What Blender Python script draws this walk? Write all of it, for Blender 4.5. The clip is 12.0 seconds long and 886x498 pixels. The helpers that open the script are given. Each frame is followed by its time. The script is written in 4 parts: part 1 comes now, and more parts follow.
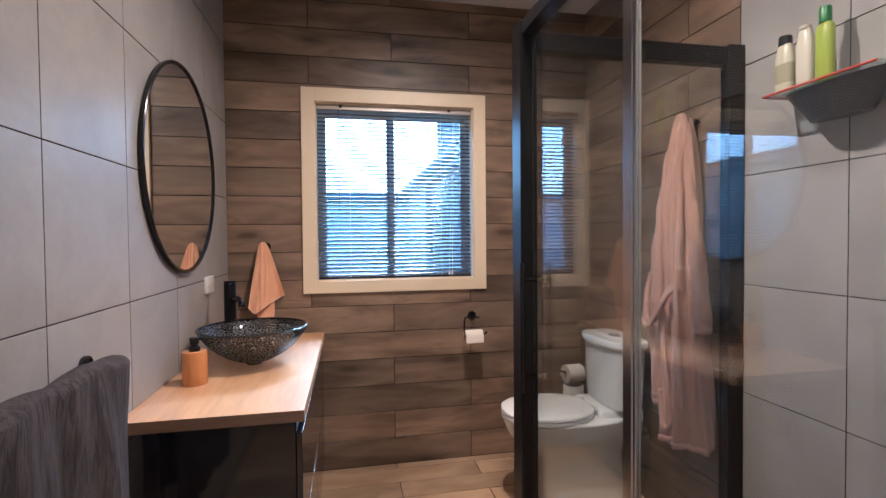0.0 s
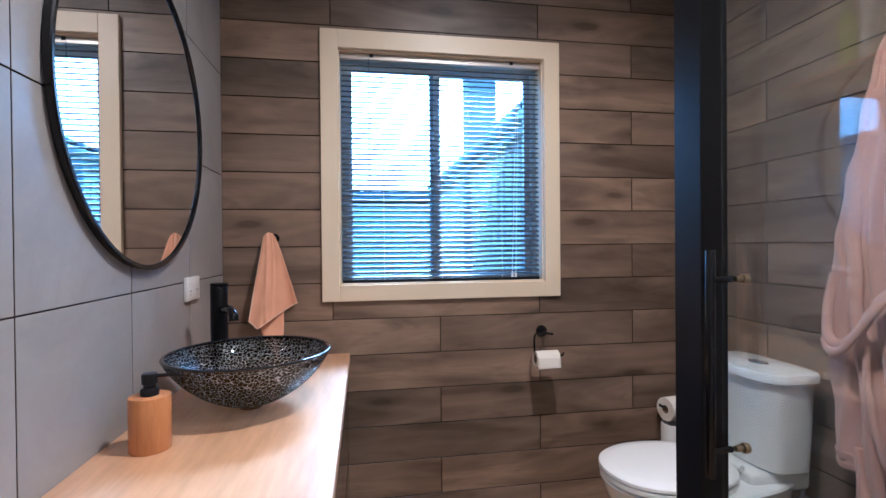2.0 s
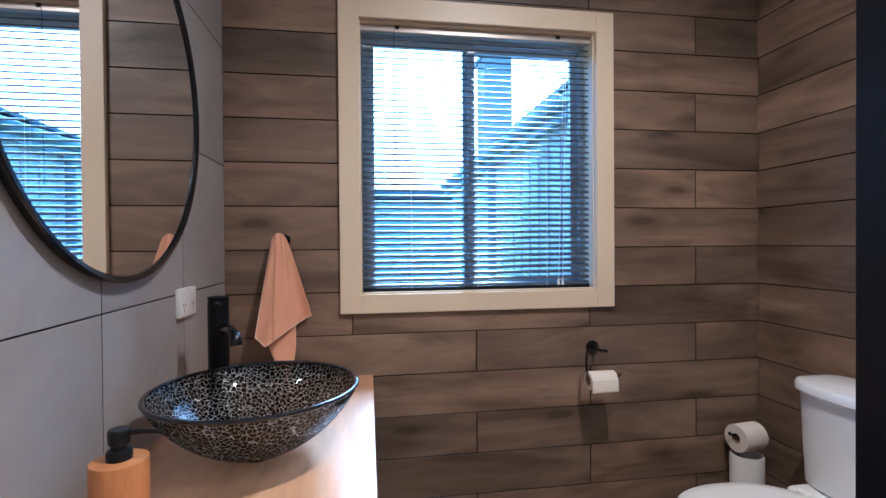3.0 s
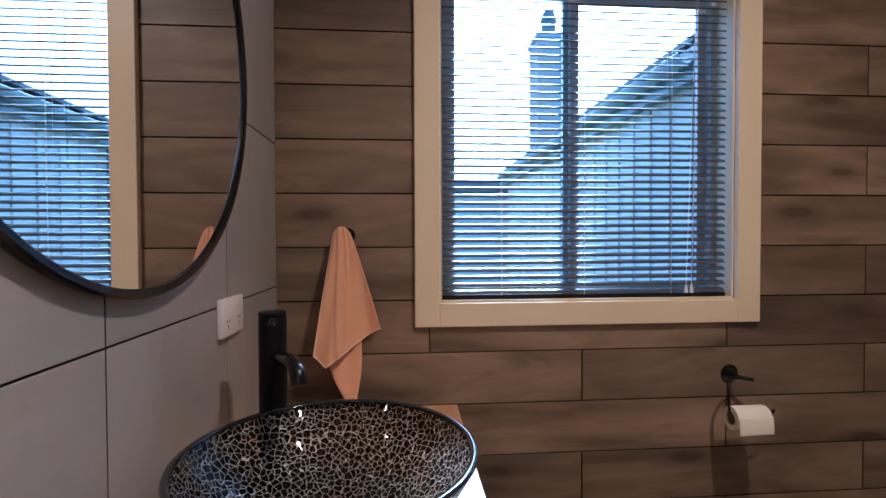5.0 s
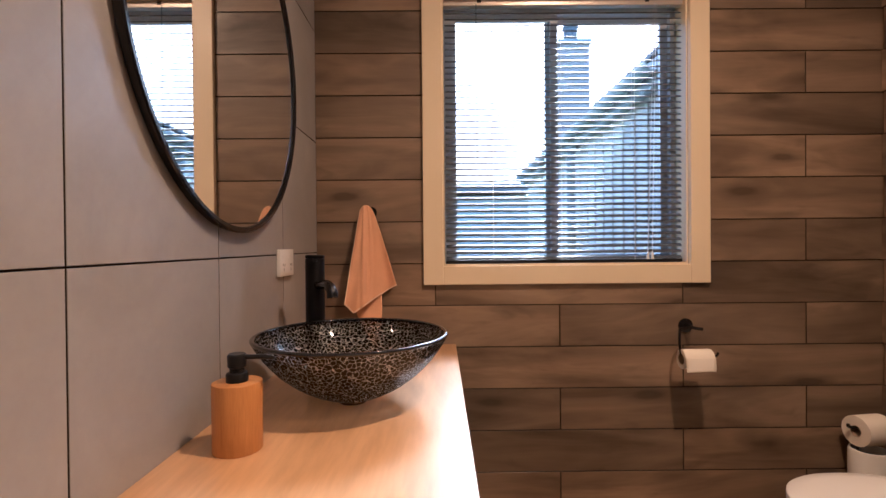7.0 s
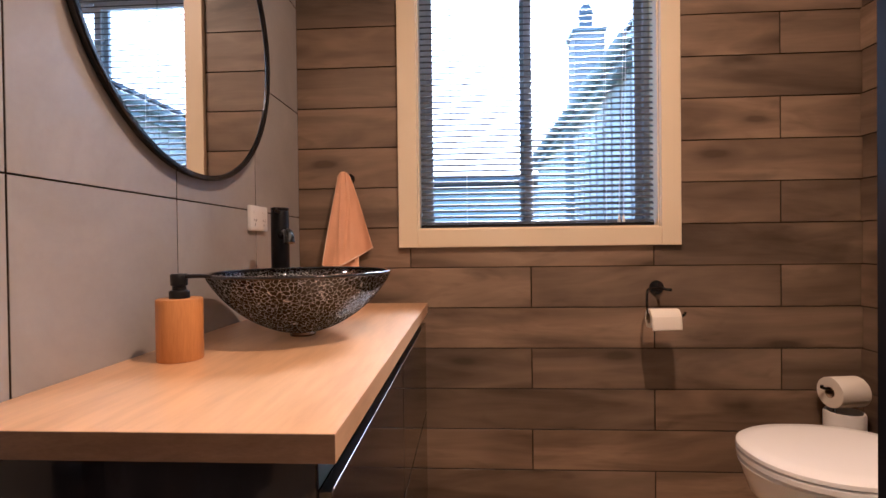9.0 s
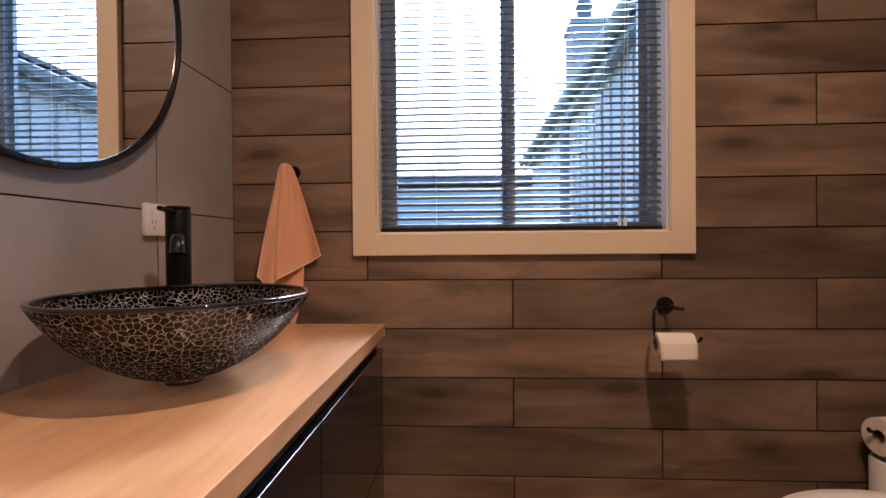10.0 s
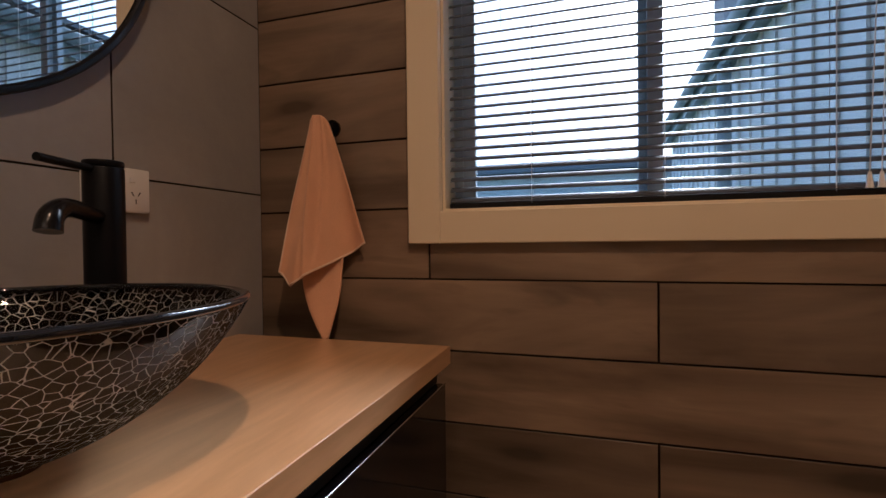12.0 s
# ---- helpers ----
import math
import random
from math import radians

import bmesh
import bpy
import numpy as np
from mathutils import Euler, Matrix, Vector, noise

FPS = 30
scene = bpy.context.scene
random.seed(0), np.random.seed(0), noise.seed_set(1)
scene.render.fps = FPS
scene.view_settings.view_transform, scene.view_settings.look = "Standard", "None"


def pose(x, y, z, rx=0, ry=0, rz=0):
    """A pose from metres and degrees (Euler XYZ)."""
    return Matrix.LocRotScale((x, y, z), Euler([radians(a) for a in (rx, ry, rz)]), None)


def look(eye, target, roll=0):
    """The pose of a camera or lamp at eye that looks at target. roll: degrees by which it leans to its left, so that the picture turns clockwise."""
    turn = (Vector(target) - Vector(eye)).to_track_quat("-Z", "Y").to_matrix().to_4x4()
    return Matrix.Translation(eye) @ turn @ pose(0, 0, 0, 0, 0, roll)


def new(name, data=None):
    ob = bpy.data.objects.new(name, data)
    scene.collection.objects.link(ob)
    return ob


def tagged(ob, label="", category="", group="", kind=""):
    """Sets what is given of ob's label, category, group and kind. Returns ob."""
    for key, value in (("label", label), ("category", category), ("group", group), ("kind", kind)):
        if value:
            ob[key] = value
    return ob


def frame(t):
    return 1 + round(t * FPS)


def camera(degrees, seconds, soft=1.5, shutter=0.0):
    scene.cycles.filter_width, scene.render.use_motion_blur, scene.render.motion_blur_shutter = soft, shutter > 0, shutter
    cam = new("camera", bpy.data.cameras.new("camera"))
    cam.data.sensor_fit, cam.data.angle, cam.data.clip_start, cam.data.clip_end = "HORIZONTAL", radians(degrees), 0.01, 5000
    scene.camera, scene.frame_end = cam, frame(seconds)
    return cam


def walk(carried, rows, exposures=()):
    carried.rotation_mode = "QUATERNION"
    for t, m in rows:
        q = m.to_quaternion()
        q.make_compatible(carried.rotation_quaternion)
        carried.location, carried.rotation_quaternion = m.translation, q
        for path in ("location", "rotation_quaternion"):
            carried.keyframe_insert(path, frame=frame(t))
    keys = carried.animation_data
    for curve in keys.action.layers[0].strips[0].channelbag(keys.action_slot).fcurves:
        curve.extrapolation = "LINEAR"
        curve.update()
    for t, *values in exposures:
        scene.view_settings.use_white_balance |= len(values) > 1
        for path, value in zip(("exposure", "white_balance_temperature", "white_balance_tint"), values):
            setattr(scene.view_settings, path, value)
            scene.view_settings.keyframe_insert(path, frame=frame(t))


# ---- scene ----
cam = camera(85.8, 12.0)
PATH = [
    (0, (0.031, -0.104, 1.301), (0.418, 1.857, 1.253), -0.5),
    (0.5, (-0.024, 0.08, 1.262), (0.378, 2.039, 1.233), -0.5),
    (0.9, (-0.034, 0.223, 1.241), (0.374, 2.181, 1.208), -0.3),
    (1, (-0.024, 0.264, 1.243), (0.37, 2.224, 1.208), -0.5),
    (1.5, (-0.023, 0.402, 1.238), (0.348, 2.367, 1.212), -0.5),
    (2, (-0.05, 0.58, 1.228), (0.282, 2.552, 1.213), -0.5),
    (2.5, (-0.095, 0.756, 1.246), (0.23, 2.729, 1.222), -0.5),
    (4.5, (-0.166, 1.138, 1.231), (0.026, 3.129, 1.231), -0.2),
    (5, (-0.242, 1.244, 1.249), (-0.087, 3.238, 1.209), -0.2),
    (5.5, (-0.265, 1.283, 1.235), (-0.14, 3.278, 1.198), -0.3),
    (6, (-0.255, 1.221, 1.197), (-0.165, 3.218, 1.185), -0.5),
    (6.5, (-0.205, 1.052, 1.189), (-0.154, 3.051, 1.175), -0.5),
    (7, (-0.155, 0.879, 1.141), (-0.145, 2.879, 1.125), -0.5),
    (8.8, (0.011, 0.746, 0.98), (-0.107, 2.743, 0.96), -0.7),
    (9, (0.049, 0.813, 1.01), (-0.062, 2.809, 0.989), -0.7),
    (9.5, (0.11, 0.956, 1.037), (0.014, 2.953, 1.017), -0.6),
    (10, (0.143, 1.134, 1.03), (0.036, 3.131, 1.012), -0.5),
    (10.5, (0.149, 1.305, 1.03), (0.04, 3.302, 1.015), -0.4),
    (11, (0.145, 1.44, 1.025), (-0.066, 3.429, 1.022), -0.4),
    (11.5, (0.149, 1.537, 1.008), (-0.307, 3.484, 0.997), -0.4),
    (12, (0.162, 1.646, 1.001), (-0.438, 3.554, 0.970), -0.65),
]
walk(cam, [(t, look(eye, target, roll)) for t, eye, target, roll in PATH],
     [(0.0, 3.42, 4080, 4), (0.5, 3.42, 4000, 3), (1.5, 3.45, 3700, 1), (2.5, 3.28, 3650, 0), (4.5, 2.88, 4120, 5), (5.5, 2.63, 4280, 7), (6.0, 2.68, 4550, 10), (7.0, 3.04, 5200, 15), (9.0, 3.24, 5020, 15), (10.0, 2.76, 5100, 16), (11.0, 2.32, 5220, 15), (12.0, 1.90, 5350, 13)])

# room: west wall face, east wall face, south and north wall faces, ceiling height
WEST, EAST, SOUTH, NORTH, TOP = -0.606, 1.463, -0.75, 2.62, 2.66
SUN_UP, SUN_TURN = 42.0, 17.0
LAMP_POWER = 3.6

# ---- world, sun, lamps ----
world = bpy.data.worlds.new("world")
scene.world = world
world.use_nodes = True
wt = world.node_tree
sky = wt.nodes.new("ShaderNodeTexSky")
sky.sky_type = "NISHITA"
sky.sun_disc = False
sky.sun_elevation, sky.sun_rotation = radians(SUN_UP), radians(SUN_TURN)
sky.dust_density, sky.air_density = 3.0, 1.0
wt.links.new(sky.outputs[0], wt.nodes["Background"].inputs[0])
wt.nodes["Background"].inputs[1].default_value = 0.15
sun = new("sun", bpy.data.lights.new("sun", "SUN"))
sun.data.energy, sun.data.angle, sun.data.color = 1.15, radians(20), (1.0, 0.95, 0.88)
su, st = radians(SUN_UP), radians(SUN_TURN)
sun.matrix_world = look((math.sin(st) * math.cos(su) * 30, math.cos(st) * math.cos(su) * 30, math.sin(su) * 30), (0, 0, 0))
# two lamps mirror in the basin; the weak third is added, unseen
LAMPS = [(0.48, 1.36, 1.0, 155), (0.80, 0.55, 0.25, 115), (0.35, -0.35, 0.08, 155)]
for lx, ly, share, cone in LAMPS:
    lamp = new("lamp_light", bpy.data.lights.new("lamp_light", "AREA"))
    lamp.data.shape, lamp.data.size, lamp.data.energy, lamp.data.color = "DISK", 0.07, LAMP_POWER * share, (1.0, 0.575, 0.30)
    lamp.data.spread = radians(cone)
    lamp.matrix_world = pose(lx, ly, TOP - 0.022)


# ---- materials ----
def material(name, base=(0.5, 0.5, 0.5), rough=0.5, metal=0.0, coat=0.0, spec=0.5, sheen=0.0):
    m = bpy.data.materials.new(name)
    m.use_nodes = True
    b = m.node_tree.nodes["Principled BSDF"]
    b.inputs["Base Color"].default_value = (*base, 1)
    b.inputs["Roughness"].default_value = rough
    b.inputs["Metallic"].default_value = metal
    b.inputs["Coat Weight"].default_value = coat
    b.inputs["Specular IOR Level"].default_value = spec
    b.inputs["Sheen Weight"].default_value = sheen
    return m


def add(m, kind, **values):
    n = m.node_tree.nodes.new(kind)
    for key, value in values.items():
        if key in n.inputs:
            n.inputs[key].default_value = value
    return n


def join(m, a, b):
    m.node_tree.links.new(a, b)


def ramp(m, source, stops):
    r = m.node_tree.nodes.new("ShaderNodeValToRGB")
    while len(r.color_ramp.elements) < len(stops):
        r.color_ramp.elements.new(0.5)
    for e, (p, c) in zip(r.color_ramp.elements, stops):
        e.position, e.color = p, (*c, 1) if len(c) == 3 else c
    join(m, source, r.inputs[0])
    return r.outputs[0]


def spread(m, stretch=(1, 1, 1), random_shift=True):
    """Object coordinates, stretched, shifted by a random amount for each object."""
    tc = m.node_tree.nodes.new("ShaderNodeTexCoord")
    mp = m.node_tree.nodes.new("ShaderNodeMapping")
    mp.inputs["Scale"].default_value = stretch
    join(m, tc.outputs["Object"], mp.inputs["Vector"])
    if random_shift:
        oi = m.node_tree.nodes.new("ShaderNodeObjectInfo")
        mul = m.node_tree.nodes.new("ShaderNodeVectorMath")
        mul.operation = "SCALE"
        mul.inputs[0].default_value = (37.0, 23.0, 61.0)
        join(m, oi.outputs["Random"], mul.inputs["Scale"])
        join(m, mul.outputs[0], mp.inputs["Location"])
    return mp.outputs[0]


def tex(m, vec, scale, detail=4, rough=0.55, distort=0.0):
    n = add(m, "ShaderNodeTexNoise", Scale=scale, Detail=detail, Roughness=rough, Distortion=distort)
    join(m, vec, n.inputs["Vector"])
    return n.outputs["Fac"]


def mix(m, fac, a, b, how="MIX"):
    n = m.node_tree.nodes.new("ShaderNodeMix")
    n.data_type, n.blend_type = "RGBA", how
    for sock, v in ((n.inputs[0], fac), (n.inputs[6], a), (n.inputs[7], b)):
        if isinstance(v, (int, float)):
            sock.default_value = v
        elif isinstance(v, tuple):
            sock.default_value = (*v, 1)
        else:
            join(m, v, sock)
    return n.outputs[2]


def bump(m, height, strength=0.2, distance=0.002):
    n = add(m, "ShaderNodeBump", Strength=strength, Distance=distance)
    join(m, height, n.inputs["Height"])
    join(m, n.outputs[0], m.node_tree.nodes["Principled BSDF"].inputs["Normal"])


def shader(m):
    return m.node_tree.nodes["Principled BSDF"]


def wood_tile(name, dark, light, knots=True, rough=0.42):
    m = material(name, light, rough)
    long_grain = tex(m, spread(m, (1.6, 5, 9)), 1.0, 5, 0.50, 0.9)
    fine = tex(m, spread(m, (8, 60, 170)), 1.0, 3)
    blot = tex(m, spread(m, (4.2, 6, 12)), 1.0, 3, 0.5, 0.6)
    haze = tex(m, spread(m, (2.2, 3, 3.4)), 1.0, 3)
    col = ramp(m, long_grain, [(0.30, dark), (0.66, light)])
    col = mix(m, 0.09, col, ramp(m, fine, [(0.3, dark), (0.7, light)]))
    if knots:
        spot = ramp(m, blot, [(0.58, (0, 0, 0)), (0.80, (0.6, 0.6, 0.6))])
        col = mix(m, spot, col, tuple(c * 0.55 for c in dark))
        # round knots with a smeared halo
        cell = add(m, "ShaderNodeTexVoronoi", Scale=1.0)
        join(m, spread(m, (2.3, 2.6, 7.5)), cell.inputs["Vector"])
        ragged = m.node_tree.nodes.new("ShaderNodeMath")
        ragged.operation = "MULTIPLY_ADD"
        ragged.inputs[1].default_value = 0.22
        join(m, blot, ragged.inputs[0])
        join(m, cell.outputs["Distance"], ragged.inputs[2])
        knot = ramp(m, ragged.outputs[0], [(0.19, (0.8, 0.8, 0.8)), (0.25, (0.42, 0.42, 0.42)), (0.40, (0, 0, 0))])
        col = mix(m, knot, col, tuple(c * 0.45 for c in dark))
    oi = m.node_tree.nodes.new("ShaderNodeObjectInfo")
    col = mix(m, 0.55, col, ramp(m, haze, [(0.35, (0.62, 0.60, 0.58)), (0.65, (1.2, 1.2, 1.18))]), "MULTIPLY")
    tone = ramp(m, oi.outputs["Random"], [(0.0, (0.74, 0.74, 0.75)), (1.0, (1.15, 1.10, 1.06))])
    col = mix(m, 1.0, col, tone, "MULTIPLY")
    join(m, col, shader(m).inputs["Base Color"])
    join(m, ramp(m, long_grain, [(0.2, (rough + 0.1,) * 3), (0.8, (rough - 0.06,) * 3)]), shader(m).inputs["Roughness"])
    bump(m, fine, 0.12, 0.001)
    return m


M = {}
M["plank"] = wood_tile("wood_look_wall_tile", (0.106, 0.074, 0.049), (0.300, 0.217, 0.145))
M["floor_plank"] = wood_tile("light_floor_tile", (0.38, 0.255, 0.15), (0.60, 0.44, 0.275), rough=0.35)
M["grout"] = material("grout", (0.030, 0.018, 0.013), 0.9)
M["grey_tile"] = material("grey_wall_tile", (0.34, 0.335, 0.33), 0.38)
cloud = tex(M["grey_tile"], spread(M["grey_tile"], (3, 3, 3)), 1.0, 6, 0.6, 0.8)
speck = tex(M["grey_tile"], spread(M["grey_tile"], (60, 60, 60)), 1.0, 3)
join(M["grey_tile"], mix(M["grey_tile"], 0.06, ramp(M["grey_tile"], cloud, [(0.3, (0.282, 0.27, 0.258)), (0.7, (0.378, 0.362, 0.345))]), ramp(M["grey_tile"], speck, [(0.3, (0.22, 0.21, 0.2)), (0.7, (0.45, 0.44, 0.43))])), shader(M["grey_tile"]).inputs["Base Color"])
bump(M["grey_tile"], cloud, 0.1, 0.002)
M["paint"] = material("white_ceiling_paint", (0.70, 0.69, 0.67), 0.8)
bump(M["paint"], tex(M["paint"], spread(M["paint"], (90, 90, 90)), 1.0), 0.15, 0.001)
M["trim"] = material("cream_trim_paint", (0.79, 0.665, 0.465), 0.4)
bump(M["trim"], tex(M["trim"], spread(M["trim"], (40, 40, 40)), 1.0), 0.06, 0.001)
# dark frame, with the blue daylight glow put into a pale base colour
M["alu"] = material("daylit_window_frame", (0.56, 0.61, 0.66), 0.3, 0.0)
M["slat"] = material("black_blind_slat", (0.075, 0.085, 0.10), 0.25)
M["champagne"] = material("champagne_blind_rail", (0.55, 0.50, 0.44), 0.35, 0.4)
M["hose"] = material("braided_hose", (0.35, 0.35, 0.36), 0.35, 0.6)
M["cord"] = material("blind_cord", (0.6, 0.62, 0.64), 0.7)
M["black"] = material("satin_black", (0.010, 0.010, 0.011), 0.32, spec=0.25)
M["black_metal"] = material("black_metal", (0.006, 0.006, 0.007), 0.2, 0.0, 0.0, 0.4)
M["tap_black"] = material("matt_black_tap", (0.003, 0.003, 0.004), 0.4, spec=0.2)
M["chrome"] = material("brushed_aluminium", (0.62, 0.62, 0.62), 0.22, 1.0)
M["brass"] = material("dull_brass", (0.45, 0.36, 0.22), 0.3, 1.0)
M["bronze"] = material("dark_bronze", (0.10, 0.055, 0.03), 0.35, 0.8)
M["mirror"] = material("mirror_silver", (0.86, 0.87, 0.87), 0.01, 1.0)
M["ceramic"] = material("white_ceramic", (0.87, 0.875, 0.87), 0.12, 0.0, 0.5)
M["seat"] = material("white_seat_plastic", (0.86, 0.855, 0.84), 0.25)
M["paper"] = material("toilet_paper", (0.81, 0.75, 0.65), 0.95)
bump(M["paper"], tex(M["paper"], spread(M["paper"], (260, 260, 260)), 1.0), 0.4, 0.001)
M["card"] = material("cardboard", (0.35, 0.25, 0.16), 0.9)
M["white_plastic"] = material("white_plastic", (0.78, 0.77, 0.74), 0.3)
M["grey_mark"] = material("grey_mark", (0.12, 0.12, 0.12), 0.6)
M["rim_glass"] = material("dark_rim_glass", (0.012, 0.014, 0.018), 0.03, 0.0, 0.5)
M["lacquer"] = material("black_gloss_lacquer", (0.008, 0.008, 0.010), 0.09, 0.0, 0.3)


def oak(name, dark, light, rough, stretch):
    m = material(name, light, rough)
    g = tex(m, spread(m, stretch, False), 1.0, 6, 0.6, 0.9)
    f = tex(m, spread(m, tuple(s * 7 for s in stretch), False), 1.0, 3)
    col = mix(m, 0.3, ramp(m, g, [(0.3, dark), (0.7, light)]), ramp(m, f, [(0.35, dark), (0.65, light)]))
    join(m, col, shader(m).inputs["Base Color"])
    bump(m, f, 0.08, 0.001)
    return m


M["counter"] = oak("oak_worktop", (0.46, 0.25, 0.105), (0.77, 0.475, 0.24), 0.36, (9, 1.1, 9))
shader(M["counter"]).inputs["Coat Weight"].default_value, shader(M["counter"]).inputs["Coat Roughness"].default_value = 1.0, 0.34
# end strip: oak tones at roughly a quarter of the top's values
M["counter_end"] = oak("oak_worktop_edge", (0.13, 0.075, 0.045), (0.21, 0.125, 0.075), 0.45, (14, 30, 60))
M["bamboo"] = oak("bamboo", (0.40, 0.165, 0.042), (0.58, 0.265, 0.075), 0.42, (60, 60, 5))


def cloth(name, colour, fuzz, size=300, sheen=0.3, grain=0.3, lit_pile=False):
    m = material(name, colour, 0.95, sheen=sheen)
    n = tex(m, spread(m, (size, size, size), False), 1.0, 2)
    big = tex(m, spread(m, (14, 14, 14), False), 1.0, 3)
    col = mix(m, 0.35, colour, ramp(m, big, [(0.3, tuple(c * 0.8 for c in colour)), (0.7, tuple(min(1, c * 1.1) for c in colour))]))
    join(m, mix(m, grain, col, ramp(m, n, [(0.3, tuple(c * 0.75 for c in colour)), (0.7, tuple(min(1, c * 1.15) for c in colour))])), shader(m).inputs["Base Color"])
    bump(m, n, fuzz, 0.002)
    if lit_pile:
        # terry streaks: highlights and fold shade painted into the colour, plus bump
        streak = tex(m, spread(m, (70, 70, 9), False), 1.0, 5, 0.7, 0.8)
        join(m, mix(m, 0.75, colour, ramp(m, streak, [(0.35, tuple(c * 0.35 for c in colour)), (0.68, tuple(c * 2.4 for c in colour))])), shader(m).inputs["Base Color"])
        bump(m, streak, 1.0, 0.006)
    return m


M["peach"] = cloth("peach_cotton", (0.79, 0.43, 0.245), 0.6, 500, 0.2, 0.2)
M["peach_hem"] = cloth("pale_peach_hem", (0.84, 0.60, 0.43), 0.6, 500, 0.2, 0.2)
M["robe"] = cloth("pink_fleece", (0.58, 0.345, 0.27), 0.8, 170, 0.35, 0.35)
fuzz = tex(M["robe"], spread(M["robe"], (38, 38, 22), False), 1.0, 5, 0.7)
bump(M["robe"], fuzz, 0.45, 0.004)
M["towel"] = cloth("charcoal_terry", (0.040, 0.034, 0.036), 1.0, 160, 0.0, 0.3, True)


def thin_glass(name, tint, gloss=1.0, dirt=0.0):
    """A clear pane: passes light, mirrors by Fresnel."""
    m = bpy.data.materials.new(name)
    m.use_nodes = True
    nt = m.node_tree
    nt.nodes.clear()
    out = nt.nodes.new("ShaderNodeOutputMaterial")
    tr = add(m, "ShaderNodeBsdfTransparent", Color=(*tint, 1))
    gl = add(m, "ShaderNodeBsdfGlossy", Color=(0.95, 0.97, 1, 1), Roughness=0.0)
    lw = add(m, "ShaderNodeLayerWeight", Blend=0.5)
    power = nt.nodes.new("ShaderNodeMath")
    power.operation = "POWER"
    power.inputs[1].default_value = 5.0
    join(m, lw.outputs["Facing"], power.inputs[0])
    boost = nt.nodes.new("ShaderNodeMath")
    boost.operation, boost.use_clamp = "MULTIPLY_ADD", True
    boost.inputs[1].default_value, boost.inputs[2].default_value = 0.9 * gloss, 0.04 * gloss
    join(m, power.outputs[0], boost.inputs[0])
    ms = nt.nodes.new("ShaderNodeMixShader")
    join(m, boost.outputs[0], ms.inputs[0])
    join(m, tr.outputs[0], ms.inputs[1])
    join(m, gl.outputs[0], ms.inputs[2])
    join(m, ms.outputs[0], out.inputs[0])
    return m


M["shower_glass"] = thin_glass("shower_glass", (0.93, 0.945, 0.94), 1.35)
M["window_glass"] = thin_glass("window_glass", (0.72, 0.77, 0.79), 0.8)
M["bowl_glass"] = thin_glass("bowl_lining_glass", (0.92, 0.93, 0.92), 0.35)
M["clear"] = thin_glass("clear_glass", (0.80, 0.85, 0.86), 0.8)


def crackle():
    m = bpy.data.materials.new("crackle_glass")
    m.use_nodes = True
    nt = m.node_tree
    p = nt.nodes["Principled BSDF"]
    out = nt.nodes["Material Output"]
    tc = nt.nodes.new("ShaderNodeTexCoord")
    vor = add(m, "ShaderNodeTexVoronoi", Scale=98.0)
    vor.feature = "DISTANCE_TO_EDGE"
    wob = add(m, "ShaderNodeTexNoise", Scale=120.0, Detail=2.0)
    off = nt.nodes.new("ShaderNodeVectorMath")
    off.operation = "MULTIPLY_ADD"
    off.inputs[1].default_value = (0.0018, 0.0018, 0.0018)
    join(m, tc.outputs["Object"], wob.inputs["Vector"])
    join(m, wob.outputs["Color"], off.inputs[0])
    join(m, tc.outputs["Object"], off.inputs[2])
    join(m, off.outputs[0], vor.inputs["Vector"])
    line = ramp(m, vor.outputs["Distance"], [(0.024, (1, 1, 1)), (0.040, (0, 0, 0))])
    p.inputs["Base Color"].default_value = (0.86, 0.87, 0.88, 1)
    p.inputs["Metallic"].default_value = 0.3
    p.inputs["Roughness"].default_value = 0.5
    p.inputs["Coat Weight"].default_value = 0.2
    tr = add(m, "ShaderNodeBsdfTransparent", Color=(0.030, 0.028, 0.027, 1))
    gl = add(m, "ShaderNodeBsdfGlossy", Color=(1, 1, 1, 1), Roughness=0.03)
    lw = add(m, "ShaderNodeLayerWeight", Blend=0.25)
    fr = nt.nodes.new("ShaderNodeMath")
    fr.operation = "MULTIPLY_ADD"
    fr.inputs[1].default_value, fr.inputs[2].default_value = 0.08, 0.02
    join(m, lw.outputs["Facing"], fr.inputs[0])
    cell = nt.nodes.new("ShaderNodeMixShader")
    join(m, fr.outputs[0], cell.inputs[0])
    join(m, tr.outputs[0], cell.inputs[1])
    join(m, gl.outputs[0], cell.inputs[2])
    both = nt.nodes.new("ShaderNodeMixShader")
    join(m, line, both.inputs[0])
    join(m, cell.outputs[0], both.inputs[1])
    veil = add(m, "ShaderNodeBsdfTransparent", Color=(0.95, 0.93, 0.90, 1))
    web = nt.nodes.new("ShaderNodeMixShader")
    web.inputs[0].default_value = 0.56
    join(m, p.outputs[0], web.inputs[1])
    join(m, veil.outputs[0], web.inputs[2])
    join(m, web.outputs[0], both.inputs[2])
    join(m, both.outputs[0], out.inputs[0])
    return m


M["crackle"] = crackle()
M["glow"] = material("lamp_glow", (1, 1, 1), 0.5)
shader(M["glow"]).inputs["Emission Color"].default_value = (1.0, 0.72, 0.46, 1)
shader(M["glow"]).inputs["Emission Strength"].default_value = 30.0
M["board"] = material("painted_weatherboard", (0.86, 0.84, 0.80), 0.6)
bump(M["board"], tex(M["board"], spread(M["board"], (4, 4, 30)), 1.0), 0.2, 0.004)
M["fascia"] = material("grey_fascia", (0.34, 0.39, 0.41), 0.5)
